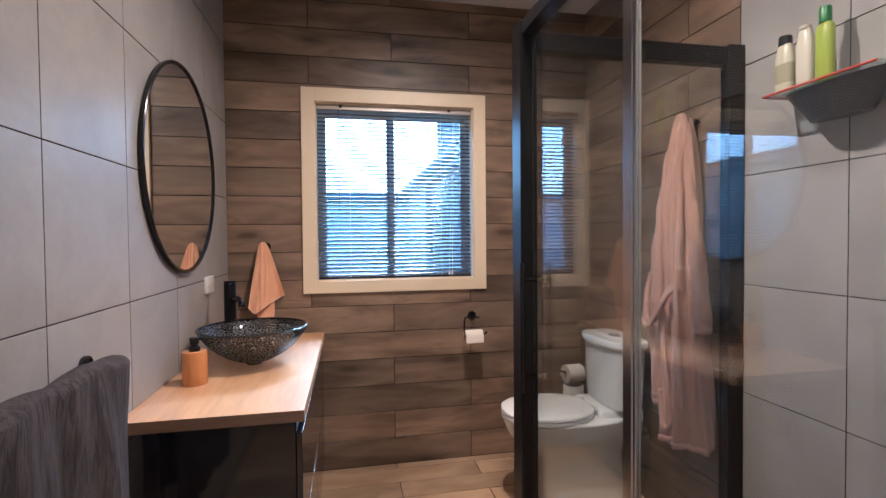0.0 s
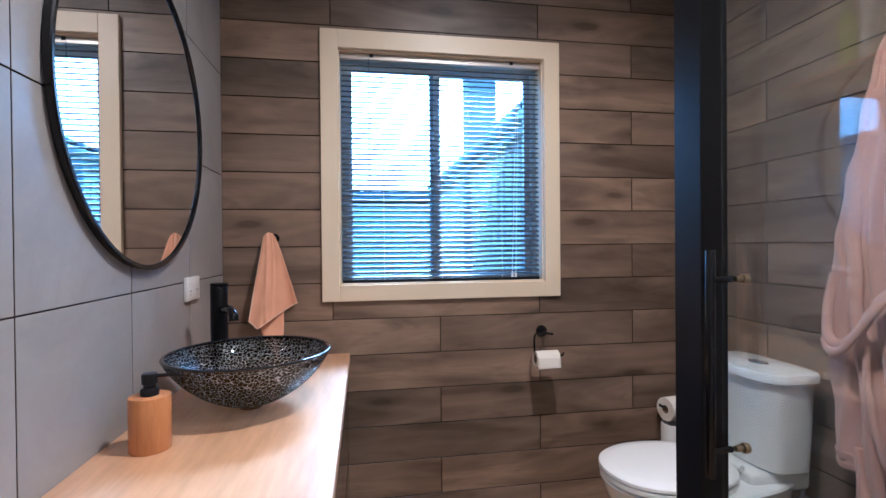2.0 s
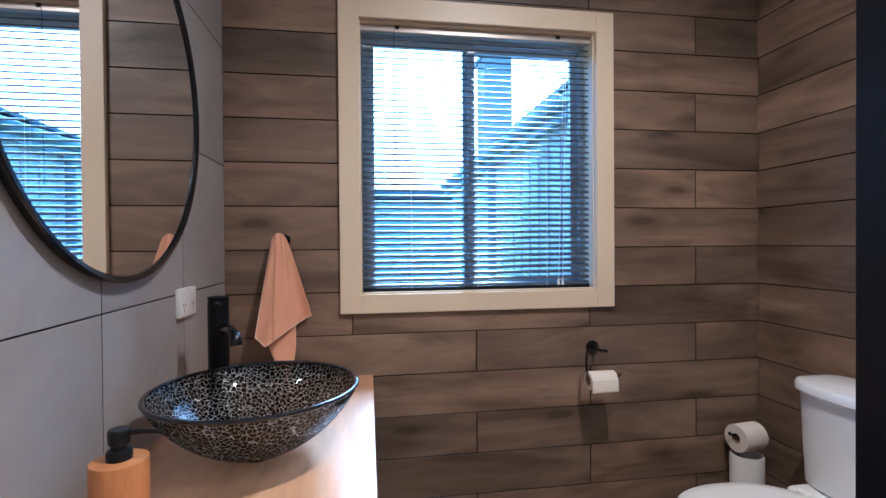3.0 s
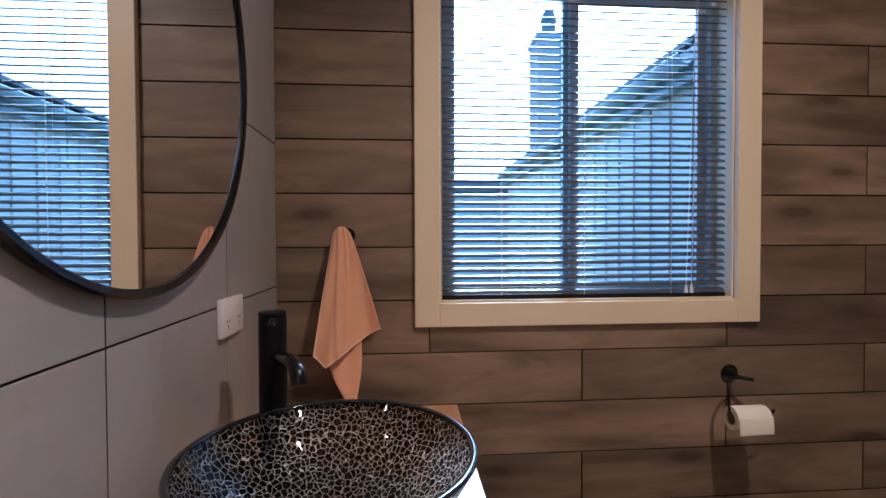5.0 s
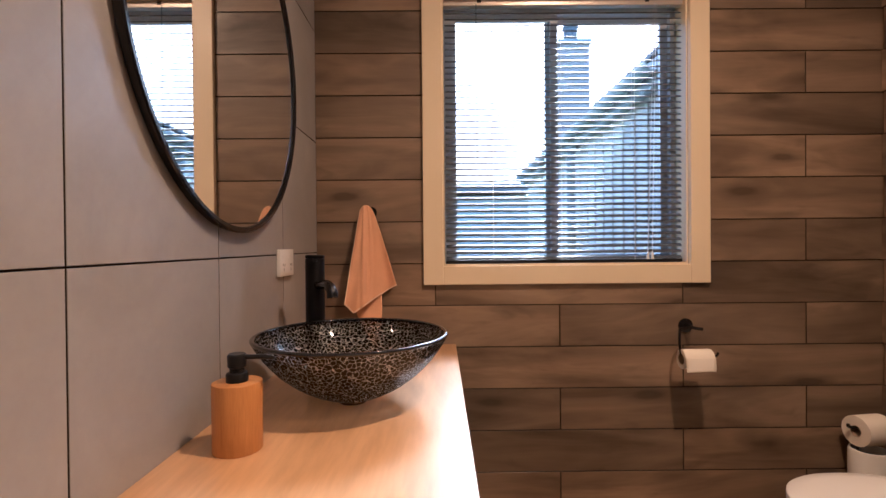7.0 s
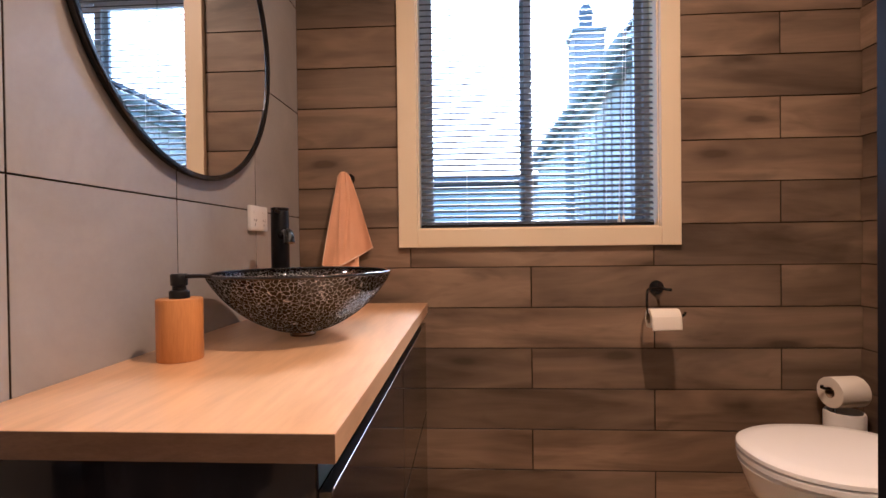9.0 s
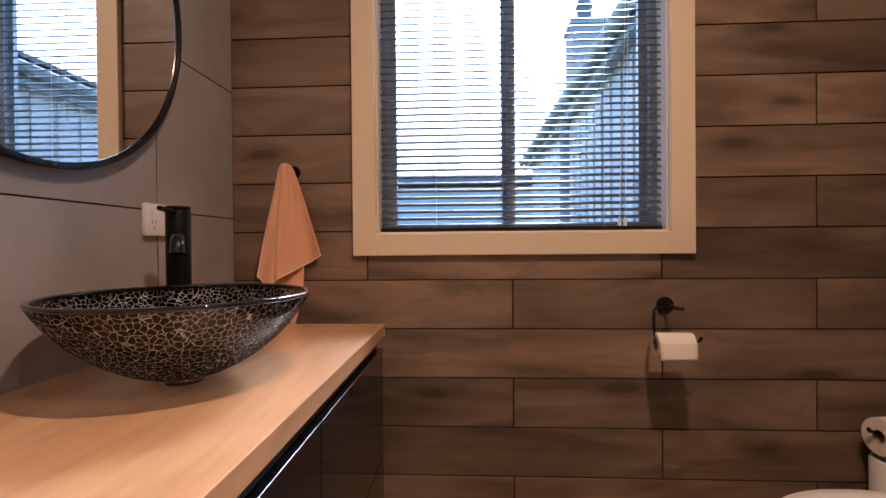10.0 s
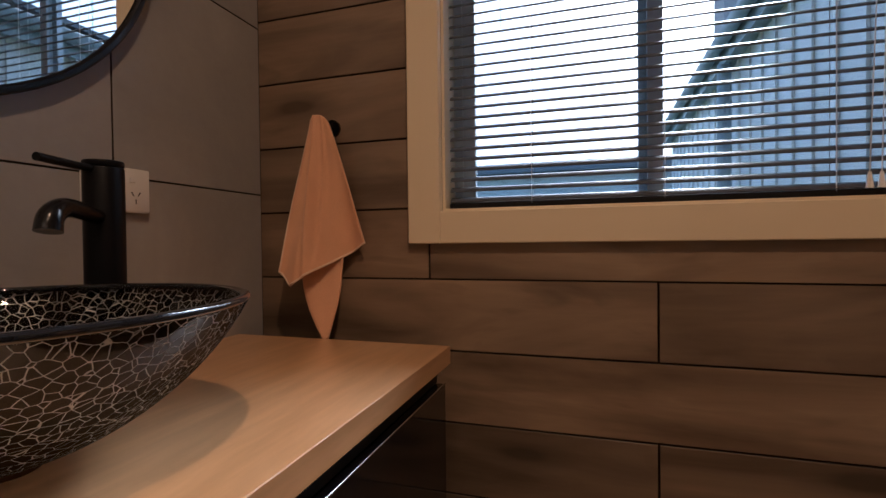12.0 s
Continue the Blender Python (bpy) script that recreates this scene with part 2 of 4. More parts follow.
M["roofing"] = material("grey_roofing", (0.16, 0.18, 0.20), 0.6)
# brick paled to carry the bright haze around the chimney
M["brick"] = material("hazed_chimney_brick", (0.40, 0.37, 0.36), 0.85)
M["grass"] = material("grass", (0.07, 0.10, 0.04), 0.95)
join(M["grass"], ramp(M["grass"], tex(M["grass"], spread(M["grass"], (3, 3, 3)), 1.0, 8), [(0.3, (0.05, 0.075, 0.03)), (0.7, (0.11, 0.13, 0.06))]), shader(M["grass"]).inputs["Base Color"])
M["fence"] = material("weatherboard_paint", (0.62, 0.67, 0.67), 0.7)
M["red_trim"] = material("red_plastic_edge", (0.42, 0.06, 0.04), 0.35)
M["shampoo"] = material("cream_bottle", (0.55, 0.52, 0.38), 0.3)
M["green"] = material("green_bottle", (0.34, 0.42, 0.04), 0.3)


# ---- mesh tools ----
def box(bm, x0, x1, y0, y1, z0, z1, bevel=0.0, segments=1):
    r = bmesh.ops.create_cube(bm, size=1.0, matrix=Matrix.Translation(((x0 + x1) / 2, (y0 + y1) / 2, (z0 + z1) / 2)) @ Matrix.Diagonal((x1 - x0, y1 - y0, z1 - z0, 1)))
    if bevel > 0:
        bmesh.ops.bevel(bm, geom=list({e for v in r["verts"] for e in v.link_edges}), offset=bevel, segments=segments, affect="EDGES", profile=0.5)
    return bm


def made_box(*a, **k):
    return box(bmesh.new(), *a, **k)


def rod(bm, p, q, r, seg=16, r2=None, bevel=0.0):
    p, q = Vector(p), Vector(q)
    turn = (q - p).to_track_quat("Z", "Y").to_matrix().to_4x4()
    g = bmesh.ops.create_cone(bm, cap_ends=True, segments=seg, radius1=r, radius2=r if r2 is None else r2, depth=(q - p).length, matrix=Matrix.Translation((p + q) / 2) @ turn)
    if bevel > 0:
        rim = [e for e in {e for v in g["verts"] for e in v.link_edges} if any(len(f.verts) > 4 for f in e.link_faces)]
        bmesh.ops.bevel(bm, geom=rim, offset=bevel, segments=2, affect="EDGES", profile=0.5)
    return bm


def loft(bm, rings, cap=True, closed=False):
    """Rings of equal length, bridged in order."""
    vs = [[bm.verts.new(p) for p in ring] for ring in rings]
    n = len(vs[0])
    pairs = list(zip(vs, vs[1:])) + ([(vs[-1], vs[0])] if closed else [])
    for a, b in pairs:
        for i in range(n):
            bm.faces.new((a[i], a[(i + 1) % n], b[(i + 1) % n], b[i]))
    if cap and not closed:
        bm.faces.new(vs[0][::-1])
        bm.faces.new(vs[-1])
    bmesh.ops.recalc_face_normals(bm, faces=bm.faces)
    return bm


def lathe(bm, profile, seg=48, centre=(0, 0), closed=False):
    rings = [[(centre[0] + r * math.cos(2 * math.pi * i / seg), centre[1] + r * math.sin(2 * math.pi * i / seg), z) for i in range(seg)] for r, z in profile]
    return loft(bm, rings, cap=not closed, closed=closed)


def tube(bm, points, radius, seg=10, closed=False):
    """A round tube along points; radius may be a function of 0..1."""
    pts = [Vector(p) for p in points]
    rings, n = [], len(pts)
    up = Vector((0.13, 0.21, 0.97))
    for i, p in enumerate(pts):
        a, b = (pts[i - 1], pts[(i + 1) % n]) if closed else (pts[max(i - 1, 0)], pts[min(i + 1, n - 1)])
        d = (b - a).normalized()
        s = d.cross(up).normalized() if abs(d.dot(up)) < 0.98 else d.cross(Vector((1, 0, 0))).normalized()
        t = s.cross(d)
        r = radius(i / max(1, n - 1)) if callable(radius) else radius
        rings.append([p + r * (s * math.cos(2 * math.pi * k / seg) + t * math.sin(2 * math.pi * k / seg)) for k in range(seg)])
        up = t
    return loft(bm, rings, closed=closed)


def curve(points, n):
    """A smooth line through the points (Catmull-Rom)."""
    p = [Vector(points[0])] + [Vector(q) for q in points] + [Vector(points[-1])]
    out = []
    for i in range(n + 1):
        u = i / n * (len(points) - 1)
        k = min(int(u), len(points) - 2)
        f = u - k
        a, b, c, d = p[k], p[k + 1], p[k + 2], p[k + 3]
        out.append(0.5 * ((2 * b) + (c - a) * f + (2 * a - 5 * b + 4 * c - d) * f * f + (3 * b - a - 3 * c + d) * f**3))
    return out


def sheet(bm, place, nu, nv, thick, side):
    """A closed cloth: place(u, v) gives its face; its back lies thick along side."""
    side = Vector(side)
    front = [[bm.verts.new(place(i / nu, j / nv)) for i in range(nu + 1)] for j in range(nv + 1)]
    back = [[bm.verts.new(Vector(place(i / nu, j / nv)) + side * thick) for i in range(nu + 1)] for j in range(nv + 1)]
    for g in (front, back):
        for j in range(nv):
            for i in range(nu):
                bm.faces.new((g[j][i], g[j][i + 1], g[j + 1][i + 1], g[j + 1][i]))
    edge = [(0, i) for i in range(nu)] + [(j, nu) for j in range(nv)] + [(nv, i) for i in range(nu, 0, -1)] + [(j, 0) for j in range(nv, 0, -1)]
    for (a, b), (c, d) in zip(edge, edge[1:] + edge[:1]):
        bm.faces.new((front[a][b], front[c][d], back[c][d], back[a][b]))
    bmesh.ops.recalc_face_normals(bm, faces=bm.faces)
    return bm


def part(name, bm, mat, parent=None, label="", smooth=False, kind="", at=None, turn=0.0):
    me = bpy.data.meshes.new(name)
    bm.to_mesh(me)
    bm.free()
    if smooth:
        for f in me.polygons:
            f.use_smooth = True
        if smooth != "all":
            me.set_sharp_from_angle(angle=radians(40))
    for m in mat if isinstance(mat, (list, tuple)) else (mat,):
        me.materials.append(m)
    ob = new(name, me)
    if parent:
        ob.parent = parent
    if at or turn:
        ob.matrix_basis = pose(*(at or (0, 0, 0)), 0, 0, turn)
    return tagged(ob, label=label, kind=kind)


def thing(name, at, label, category, group="", turn=0.0):
    ob = new(name)
    ob.empty_display_size = 0.05
    ob.matrix_basis = pose(*at, 0, 0, turn)
    return tagged(ob, label=label, category=category, group=group)


# ---- walls, ceiling, floor ----
WX0, WX1, WZ0, WZ1 = -0.145, 0.753, 1.065, 2.053
TH = 0.012


def structure(name, bm, mat, label):
    return tagged(part(name, bm, mat), label=label, kind="structure")


bm = bmesh.new()
box(bm, WEST - 0.15, WX0, NORTH + TH, NORTH + 0.16, -0.12, TOP)
box(bm, WX1, EAST + 0.15, NORTH + TH, NORTH + 0.16, -0.12, TOP)
box(bm, WX0, WX1, NORTH + TH, NORTH + 0.16, -0.12, WZ0)
box(bm, WX0, WX1, NORTH + TH, NORTH + 0.16, WZ1, TOP)
wall_north = structure("wall_north", bm, M["grout"], "wall clad in grey brown wood-look tiles with a window opening")
wall_east = structure("wall_east", made_box(EAST + TH, EAST + 0.15, SOUTH - 0.12, NORTH + TH, -0.12, TOP), M["grout"], "wall with wood-look planks beside the toilet and grey tiles in the shower")
wall_west = structure("wall_west", made_box(WEST - 0.15, WEST - TH, SOUTH - 0.12, NORTH + TH, -0.12, TOP), M["grout"], "wall clad in large square grey tiles")
wall_south = structure("wall_south", made_box(WEST - TH, EAST + TH, SOUTH - 0.12, SOUTH, -0.12, TOP), M["paint"], "plain painted wall")
wall_nib = structure("wall_shower_end", made_box(0.60, EAST, 0.10, 0.20, 0, TOP - 0.003), M["grey_tile"], "plain grey end wall of the shower")
floor = structure("floor", made_box(WEST - TH, EAST + TH, SOUTH, NORTH + TH, -0.11, -0.010), M["grout"], "floor of light wood-look tiles with thin joints")
ceiling = structure("ceiling", made_box(WEST - 0.15, EAST + 0.15, SOUTH - 0.12, NORTH + 0.16, TOP, TOP + 0.1), M["paint"], "plain white ceiling")

# ---- window ----
window = thing("window_1", (0.304, NORTH, 1.56), "cream-trimmed sliding window with dark aluminium frame in the plank wall", "window")
window["kind"] = "structure"
OX0, OX1, OZ0, OZ1 = -0.217, 0.825, 0.997, 2.129
bm = bmesh.new()
f0, f1 = NORTH - 0.018, NORTH + 0.003
box(bm, OX0, WX0, f0, f1, OZ0, OZ1, 0.002)
box(bm, WX1, OX1, f0, f1, OZ0, OZ1, 0.002)
box(bm, WX0, WX1, f0, f1, OZ0, WZ0, 0.002)
box(bm, WX0, WX1, f0, f1, WZ1, OZ1, 0.002)
bm.transform(Matrix.Translation((-0.304, -NORTH, -1.56)))
part("architrave", bm, M["trim"], window, "flat cream painted architrave")
bm = bmesh.new()
box(bm, WX0, WX0 + 0.006, f1, NORTH + 0.16, WZ0, WZ1)
box(bm, WX1 - 0.006, WX1, f1, NORTH + 0.16, WZ0, WZ1)
box(bm, WX0 + 0.006, WX1 - 0.006, f1, NORTH + 0.16, WZ0, WZ0 + 0.006)
box(bm, WX0 + 0.006, WX1 - 0.006, f1, NORTH + 0.16, WZ1 - 0.006, WZ1)
bm.transform(Matrix.Translation((-0.304, -NORTH, -1.56)))
part("window_reveal", bm, M["trim"], window, "white painted reveal")
gx0, gx1, gz0, gz1, gy = WX0 + 0.006, WX1 - 0.006, WZ0 + 0.006, WZ1 - 0.006, NORTH + 0.10
bm = bmesh.new()
box(bm, gx0, gx0 + 0.02, gy - 0.02, gy + 0.03, gz0, gz1)
box(bm, gx1 - 0.02, gx1, gy - 0.02, gy + 0.03, gz0, gz1)
box(bm, gx0 + 0.02, gx1 - 0.02, gy - 0.02, gy + 0.03, gz0, gz0 + 0.012)
box(bm, gx0 + 0.02, gx1 - 0.02, gy - 0.02, gy + 0.03, gz1 - 0.03, gz1)
bm.transform(Matrix.Translation((-0.304, -NORTH, -1.56)))
part("window_frame", bm, M["alu"], window, "dark aluminium window frame")
SW = 0.028
for nm, a, b, yy in (("sash", gx0 + 0.02, 0.298, gy - 0.016), ("sash", 0.254, gx1 - 0.02, gy + 0.004)):
    bm = bmesh.new()
    box(bm, a, a + SW, yy, yy + 0.016, gz0 + 0.013, gz1 - 0.03)
    box(bm, b - SW, b, yy, yy + 0.016, gz0 + 0.013, gz1 - 0.03)
    box(bm, a + SW, b - SW, yy, yy + 0.016, gz0 + 0.013, gz0 + 0.030)
    box(bm, a + SW, b - SW, yy, yy + 0.016, gz1 - 0.055, gz1 - 0.03)
    bm.transform(Matrix.Translation((-0.304, -NORTH, -1.56)))
    sash = part(nm, bm, M["alu"], window, "dark aluminium sliding sash")
    bm = made_box(a + SW, b - SW, yy + 0.006, yy + 0.010, gz0 + 0.030, gz1 - 0.055)
    bm.transform(Matrix.Translation((-0.304, -NORTH, -1.56)))
    pane = part("pane", bm, M["window_glass"], sash, "clear glass pane")
    pane.visible_shadow = False

# venetian blind
blind = thing("venetian_blind", (0.304, NORTH + 0.035, 2.046), "black aluminium venetian blind with open slats inside the window reveal", "blind")
BX = 0.443
part("headrail", made_box(-BX, BX, -0.014, 0.014, -0.024, 0.0, 0.002), M["champagne"], blind, "champagne coloured headrail")
part("bottom_rail", made_box(-BX + 0.004, BX - 0.004, -0.012, 0.012, -0.978, -0.962, 0.002), M["black"], blind, "black bottom rail")
SLAT_TILT = radians(27)
prof = [(s, 0.0036 * (1 - (s / 0.0125) ** 2)) for s in (-0.0125, -0.0065, 0.0, 0.0065, 0.0125)]
ring = [(s, h) for s, h in prof] + [(s, h - 0.0009) for s, h in prof[::-1]]
c, s_ = math.cos(SLAT_TILT), math.sin(SLAT_TILT)
bm = bmesh.new()
loft(bm, [[(x, s * c - h * s_, s * s_ + h * c) for s, h in ring] for x in (-BX + 0.006, BX - 0.006)])
slat = part("slat", bm, M["slat"], blind)
slat.location = (0, 0, -0.048)
for i in range(1, 42):
    o = new("slat", slat.data)
    o.parent, o.location = blind, (0, 0, -0.048 - 0.0221 * i)
for x in (-0.262, -0.01, 0.262):
    for dy in (-0.0128, 0.0128):
        part("ladder_cord", rod(bmesh.new(), (x, dy, -0.03), (x, dy, -0.965), 0.0007, 6), M["cord"], blind)
for x in (-0.31, 0.31):
    part("bracket_clip", made_box(x - 0.008, x + 0.008, -0.0155, -0.0142, -0.014, 0.0, 0.0004), M["black"], blind, "small dark bracket clip")
for x in (-0.262, -0.01, 0.262):
    part("rail_button", rod(bmesh.new(), (x, 0.0, -0.9795), (x, 0.0, -0.978), 0.006, 14), M["cord"], blind, "clear rail button")
part("tilt_wand", rod(bmesh.new(), (-0.322, -0.02, -0.02), (-0.322, -0.02, -0.60), 0.0028, 8), M["clear"], blind, "clear plastic tilt wand")
for dx in (0.0, 0.007):
    part("lift_cord", rod(bmesh.new(), (0.335 + dx, -0.018, -0.02), (0.306 + dx * 2.4, -0.02, -0.935), 0.0009, 6), M["cord"], blind)
    part("cord_tassel", rod(bmesh.new(), (0.306 + dx * 2.4, -0.02, -0.935), (0.306 + dx * 2.4, -0.02, -0.962), 0.0025, 10, 0.006), M["white_plastic"], blind, "small clear cord tassel")

# ---- vanity ----
CX1, CY0, CY1, CZ = -0.105, 1.340, 2.535, 0.797
cabinet = thing("vanity_cabinet", (WEST, 1.93, 0.0), "black gloss vanity cabinet under the oak worktop", "cabinet")
yo = 1.93
part("body", made_box(0.0, 0.476, CY0 + 0.012 - yo, CY1 - 0.012 - yo, 0.10, CZ - 0.035, 0.002), M["lacquer"], cabinet)
# flat black strip added on the body as the shade under the worktop
part("finger_channel", made_box(0.4762, 0.4775, CY0 + 0.013 - yo, CY1 - 0.013 - yo, 0.7275, 0.7625), M["black"], cabinet, "matt black strip standing in for shade in the gap behind the pull")
part("plinth", made_box(0.0, 0.42, CY0 + 0.03 - yo, CY1 - 0.03 - yo, 0.0, 0.10), M["black"], cabinet, "recessed black plinth")
for k, (a, b) in enumerate(((CY0 + 0.012, 1.933), (1.937, CY1 - 0.012))):
    for z0, z1 in ((0.105, 0.405), (0.411, 0.726)):
        dr = part("drawer", made_box(0.477, 0.494, a - yo, b - yo, z0, z1, 0.0015), M["lacquer"], cabinet, "black gloss drawer front")
        part("finger_pull", rod(bmesh.new(), (0.4945, a + 0.004 - yo, z1 + 0.0022), (0.4945, b - 0.004 - yo, z1 + 0.0022), 0.0012, 12), M["chrome"], dr, "thin aluminium finger pull", True)
worktop = thing("worktop", (WEST, yo, CZ - 0.034), "pale oak laminate worktop on the black vanity cabinet", "worktop")
wd, wa, wb = CX1 - WEST, CY0 - yo, CY1 - yo
part("board", made_box(0.001, wd - 0.001, wa + 0.0015, wb, 0.0, 0.034, 0.0006), M["counter"], worktop)
part("front_edging", made_box(wd - 0.0009, wd, wa + 0.0015, wb, 0.0003, 0.0337), M["counter"], worktop, "pale oak edging strip")
part("end_edging", made_box(0.001, wd, wa, wa + 0.0014, 0.0003, 0.0337), M["counter_end"], worktop, "dark brown end edging strip")

# vessel basin
BC = (-0.352, 1.935)
basin = thing("vessel_basin", (*BC, CZ), "round black glass vessel basin with silver crackle on the worktop", "basin")
R, HB, FOOT = 0.212, 0.148, 0.006


def bowl_z(r, lift=0.0):
    return FOOT + lift + (HB - FOOT) * (0.86 * (r / R) ** 2 + 0.14 * (r / R) ** 8)


outer = [(r, bowl_z(r)) for r in np.linspace(0.03, R - 0.0012, 24)]
rim = [(R - 0.0012, bowl_z(R - 0.0012) + 0.0002), (R + 0.001, HB + 0.001), (R - 0.0005, HB + 0.0045), (R - 0.005, HB + 0.0055), (R - 0.0095, HB + 0.004), (R - 0.0105, HB + 0.0005), (R - 0.006, HB - 0.003)]
inner = [(r, bowl_z(min(R, r * R / (R - 0.0105)), 0.004) * 1.0) for r in np.linspace(R - 0.0105, 0.022, 24)]
bm = bmesh.new()
lathe(bm, outer, 72)
for f in [f for f in bm.faces if len(f.verts) > 4]:
    bm.faces.remove(f)
part("bowl_shell", bm, M["crackle"], basin, "silver crackle pattern on black glass", "all")
bm = bmesh.new()
lathe(bm, inner, 72)
for f in [f for f in bm.faces if len(f.verts) > 4]:
    bm.faces.remove(f)
part("glass_lining", bm, M["bowl_glass"], basin, "clear glass inside", "all")
part("rim", lathe(bmesh.new(), rim, 72, closed=True), M["rim_glass"], basin, "polished dark glass rim", "all")
part("drain_ring", lathe(bmesh.new(), [(0.030, 0.0), (0.031, 0.004), (0.027, 0.008), (0.012, 0.009)], 32), M["bronze"], basin, "dark bronze base ring", True)
part("waste_plug", lathe(bmesh.new(), [(0.026, 0.0185), (0.027, 0.0215), (0.02, 0.025), (0.003, 0.026)], 28), M["black_metal"], basin, "black plug", True)

# tall tap
tap = thing("tall_basin_tap", (-0.487, 2.139, CZ), "tall matt black mixer tap behind the basin on the worktop", "tap")
part("body", rod(bmesh.new(), (0, 0, 0.004), (0, 0, 0.312), 0.0250, 36, bevel=0.003), M["tap_black"], tap, smooth=True)
part("base_ring", rod(bmesh.new(), (0, 0, 0), (0, 0, 0.006), 0.031, 32), M["tap_black"], tap, smooth=True)
ux, uy = 0.52, -0.854
sp = curve([(0, 0, 0.240), (ux * 0.06, uy * 0.06, 0.247), (ux * 0.105, uy * 0.105, 0.249), (ux * 0.133, uy * 0.133, 0.238), (ux * 0.140, uy * 0.140, 0.220)], 20)
part("spout", tube(bmesh.new(), sp, lambda u: 0.0100 + 0.0040 * u, 18), M["black_metal"], tap, "curved black spout", True)
part("lever", tube(bmesh.new(), curve([(0.005, -0.018, 0.3080), (0.012, -0.050, 0.3085), (0.025, -0.100, 0.3100)], 8), 0.0052, 14), M["tap_black"], tap, "thin lever on top", True)
part("cap", rod(bmesh.new(), (0, 0, 0.3125), (0, 0, 0.321), 0.0250, 36, bevel=0.002), M["tap_black"], tap, smooth=True)

# soap dispenser
soap = thing("soap_dispenser", (-0.503, 1.690, CZ), "bamboo soap dispenser with a black pump on the worktop", "soap dispenser")
part("body", rod(bmesh.new(), (0, 0, 0), (0, 0, 0.116), 0.0405, 48, bevel=0.002), M["bamboo"], soap, smooth=True)
part("collar", lathe(bmesh.new(), [(0.0180, 0.1162), (0.0182, 0.128), (0.0165, 0.131), (0.012, 0.132), (0.0118, 0.139)], 24), M["black"], soap, "black screw collar", True)
part("pump_head", lathe(bmesh.new(), [(0.0118, 0.1392), (0.0150, 0.141), (0.0158, 0.160), (0.0135, 0.163)], 24), M["black"], soap, "black pump head", True)
part("nozzle", tube(bmesh.new(), curve([(0.008, 0.0, 0.157), (0.045, -0.004, 0.158), (0.066, -0.006, 0.1565)], 8), lambda u: 0.0044 - 0.0010 * u, 12), M["black"], soap, "black pump spout", True)

# power outlet
outlet = thing("power_outlet", (WEST, 2.247, 1.057), "white double power outlet on the grey tiles", "power outlet")
bm = made_box(0.0, 0.012, -0.058, 0.058, 0.0, 0.076, 0.003, 2)
part("plate", bm, M["white_plastic"], outlet, smooth=True)
for y in (-0.030, 0.030):
    part("switch", made_box(0.0121, 0.0145, y - 0.012, y - 0.002, 0.052, 0.060, 0.0006), M["white_plastic"], outlet)
    bm = bmesh.new()
    for k, (dy, dz, a) in enumerate(((-0.006, 0.032, 30), (0.006, 0.032, -30), (0, 0.019, 0))):
        b2 = made_box(0.0122, 0.0127, -0.001, 0.001, -0.004, 0.004)
        b2.transform(pose(0, y + dy, dz, a, 0, 0))
        tmp = bpy.data.meshes.new("slot")
        b2.to_mesh(tmp)
        bm.from_mesh(tmp)
        bpy.data.meshes.remove(tmp)
    part("socket_slots", bm, M["grey_mark"], outlet, "three dark pin slots")

# round mirror
mirror = thing("round_mirror", (WEST, 1.924, 1.573), "round mirror with a thin black metal frame on the grey tiles", "mirror")
turn_y = Matrix.Rotation(radians(90), 4, "Y")
bm = lathe(bmesh.new(), [(0.388, 0.004), (0.400, 0.004), (0.402, 0.017), (0.399, 0.020), (0.392, 0.020), (0.389, 0.017)], 96, closed=True)
bm.transform(turn_y)
part("mirror_frame", bm, M["black_metal"], mirror, "thin black metal rim", True)
bm = lathe(bmesh.new(), [(0.3885, 0.004), (0.3885, 0.013)], 96)
bm.transform(turn_y)
part("mirror_glass", bm, M["mirror"], mirror, "mirror glass")
bm = lathe(bmesh.new(), [(0.30, 0.0), (0.30, 0.004)], 48)
bm.transform(turn_y)
part("backing", bm, M["black"], mirror)


# ---- hanging cloths ----
hook = thing("towel_hook", (-0.406, NORTH, 1.262), "small round black hook on the plank wall", "hook")
bm = bmesh.new()
rod(bm, (0, -0.006, 0), (0, 0, 0), 0.020, 24)
part("rosette", bm, M["black_metal"], hook, smooth=True)
part("peg", tube(bmesh.new(), curve([(0, -0.004, 0), (-0.004, -0.026, 0.0), (-0.010, -0.036, 0.006)], 8), 0.005, 12), M["black_metal"], hook, smooth=True)
hand_towel = thing("face_towel", (-0.400, NORTH, 1.262), "small peach cotton towel hanging by its corner from a black hook", "towel")


def lerp(a, b, t):
    return a + (b - a) * t


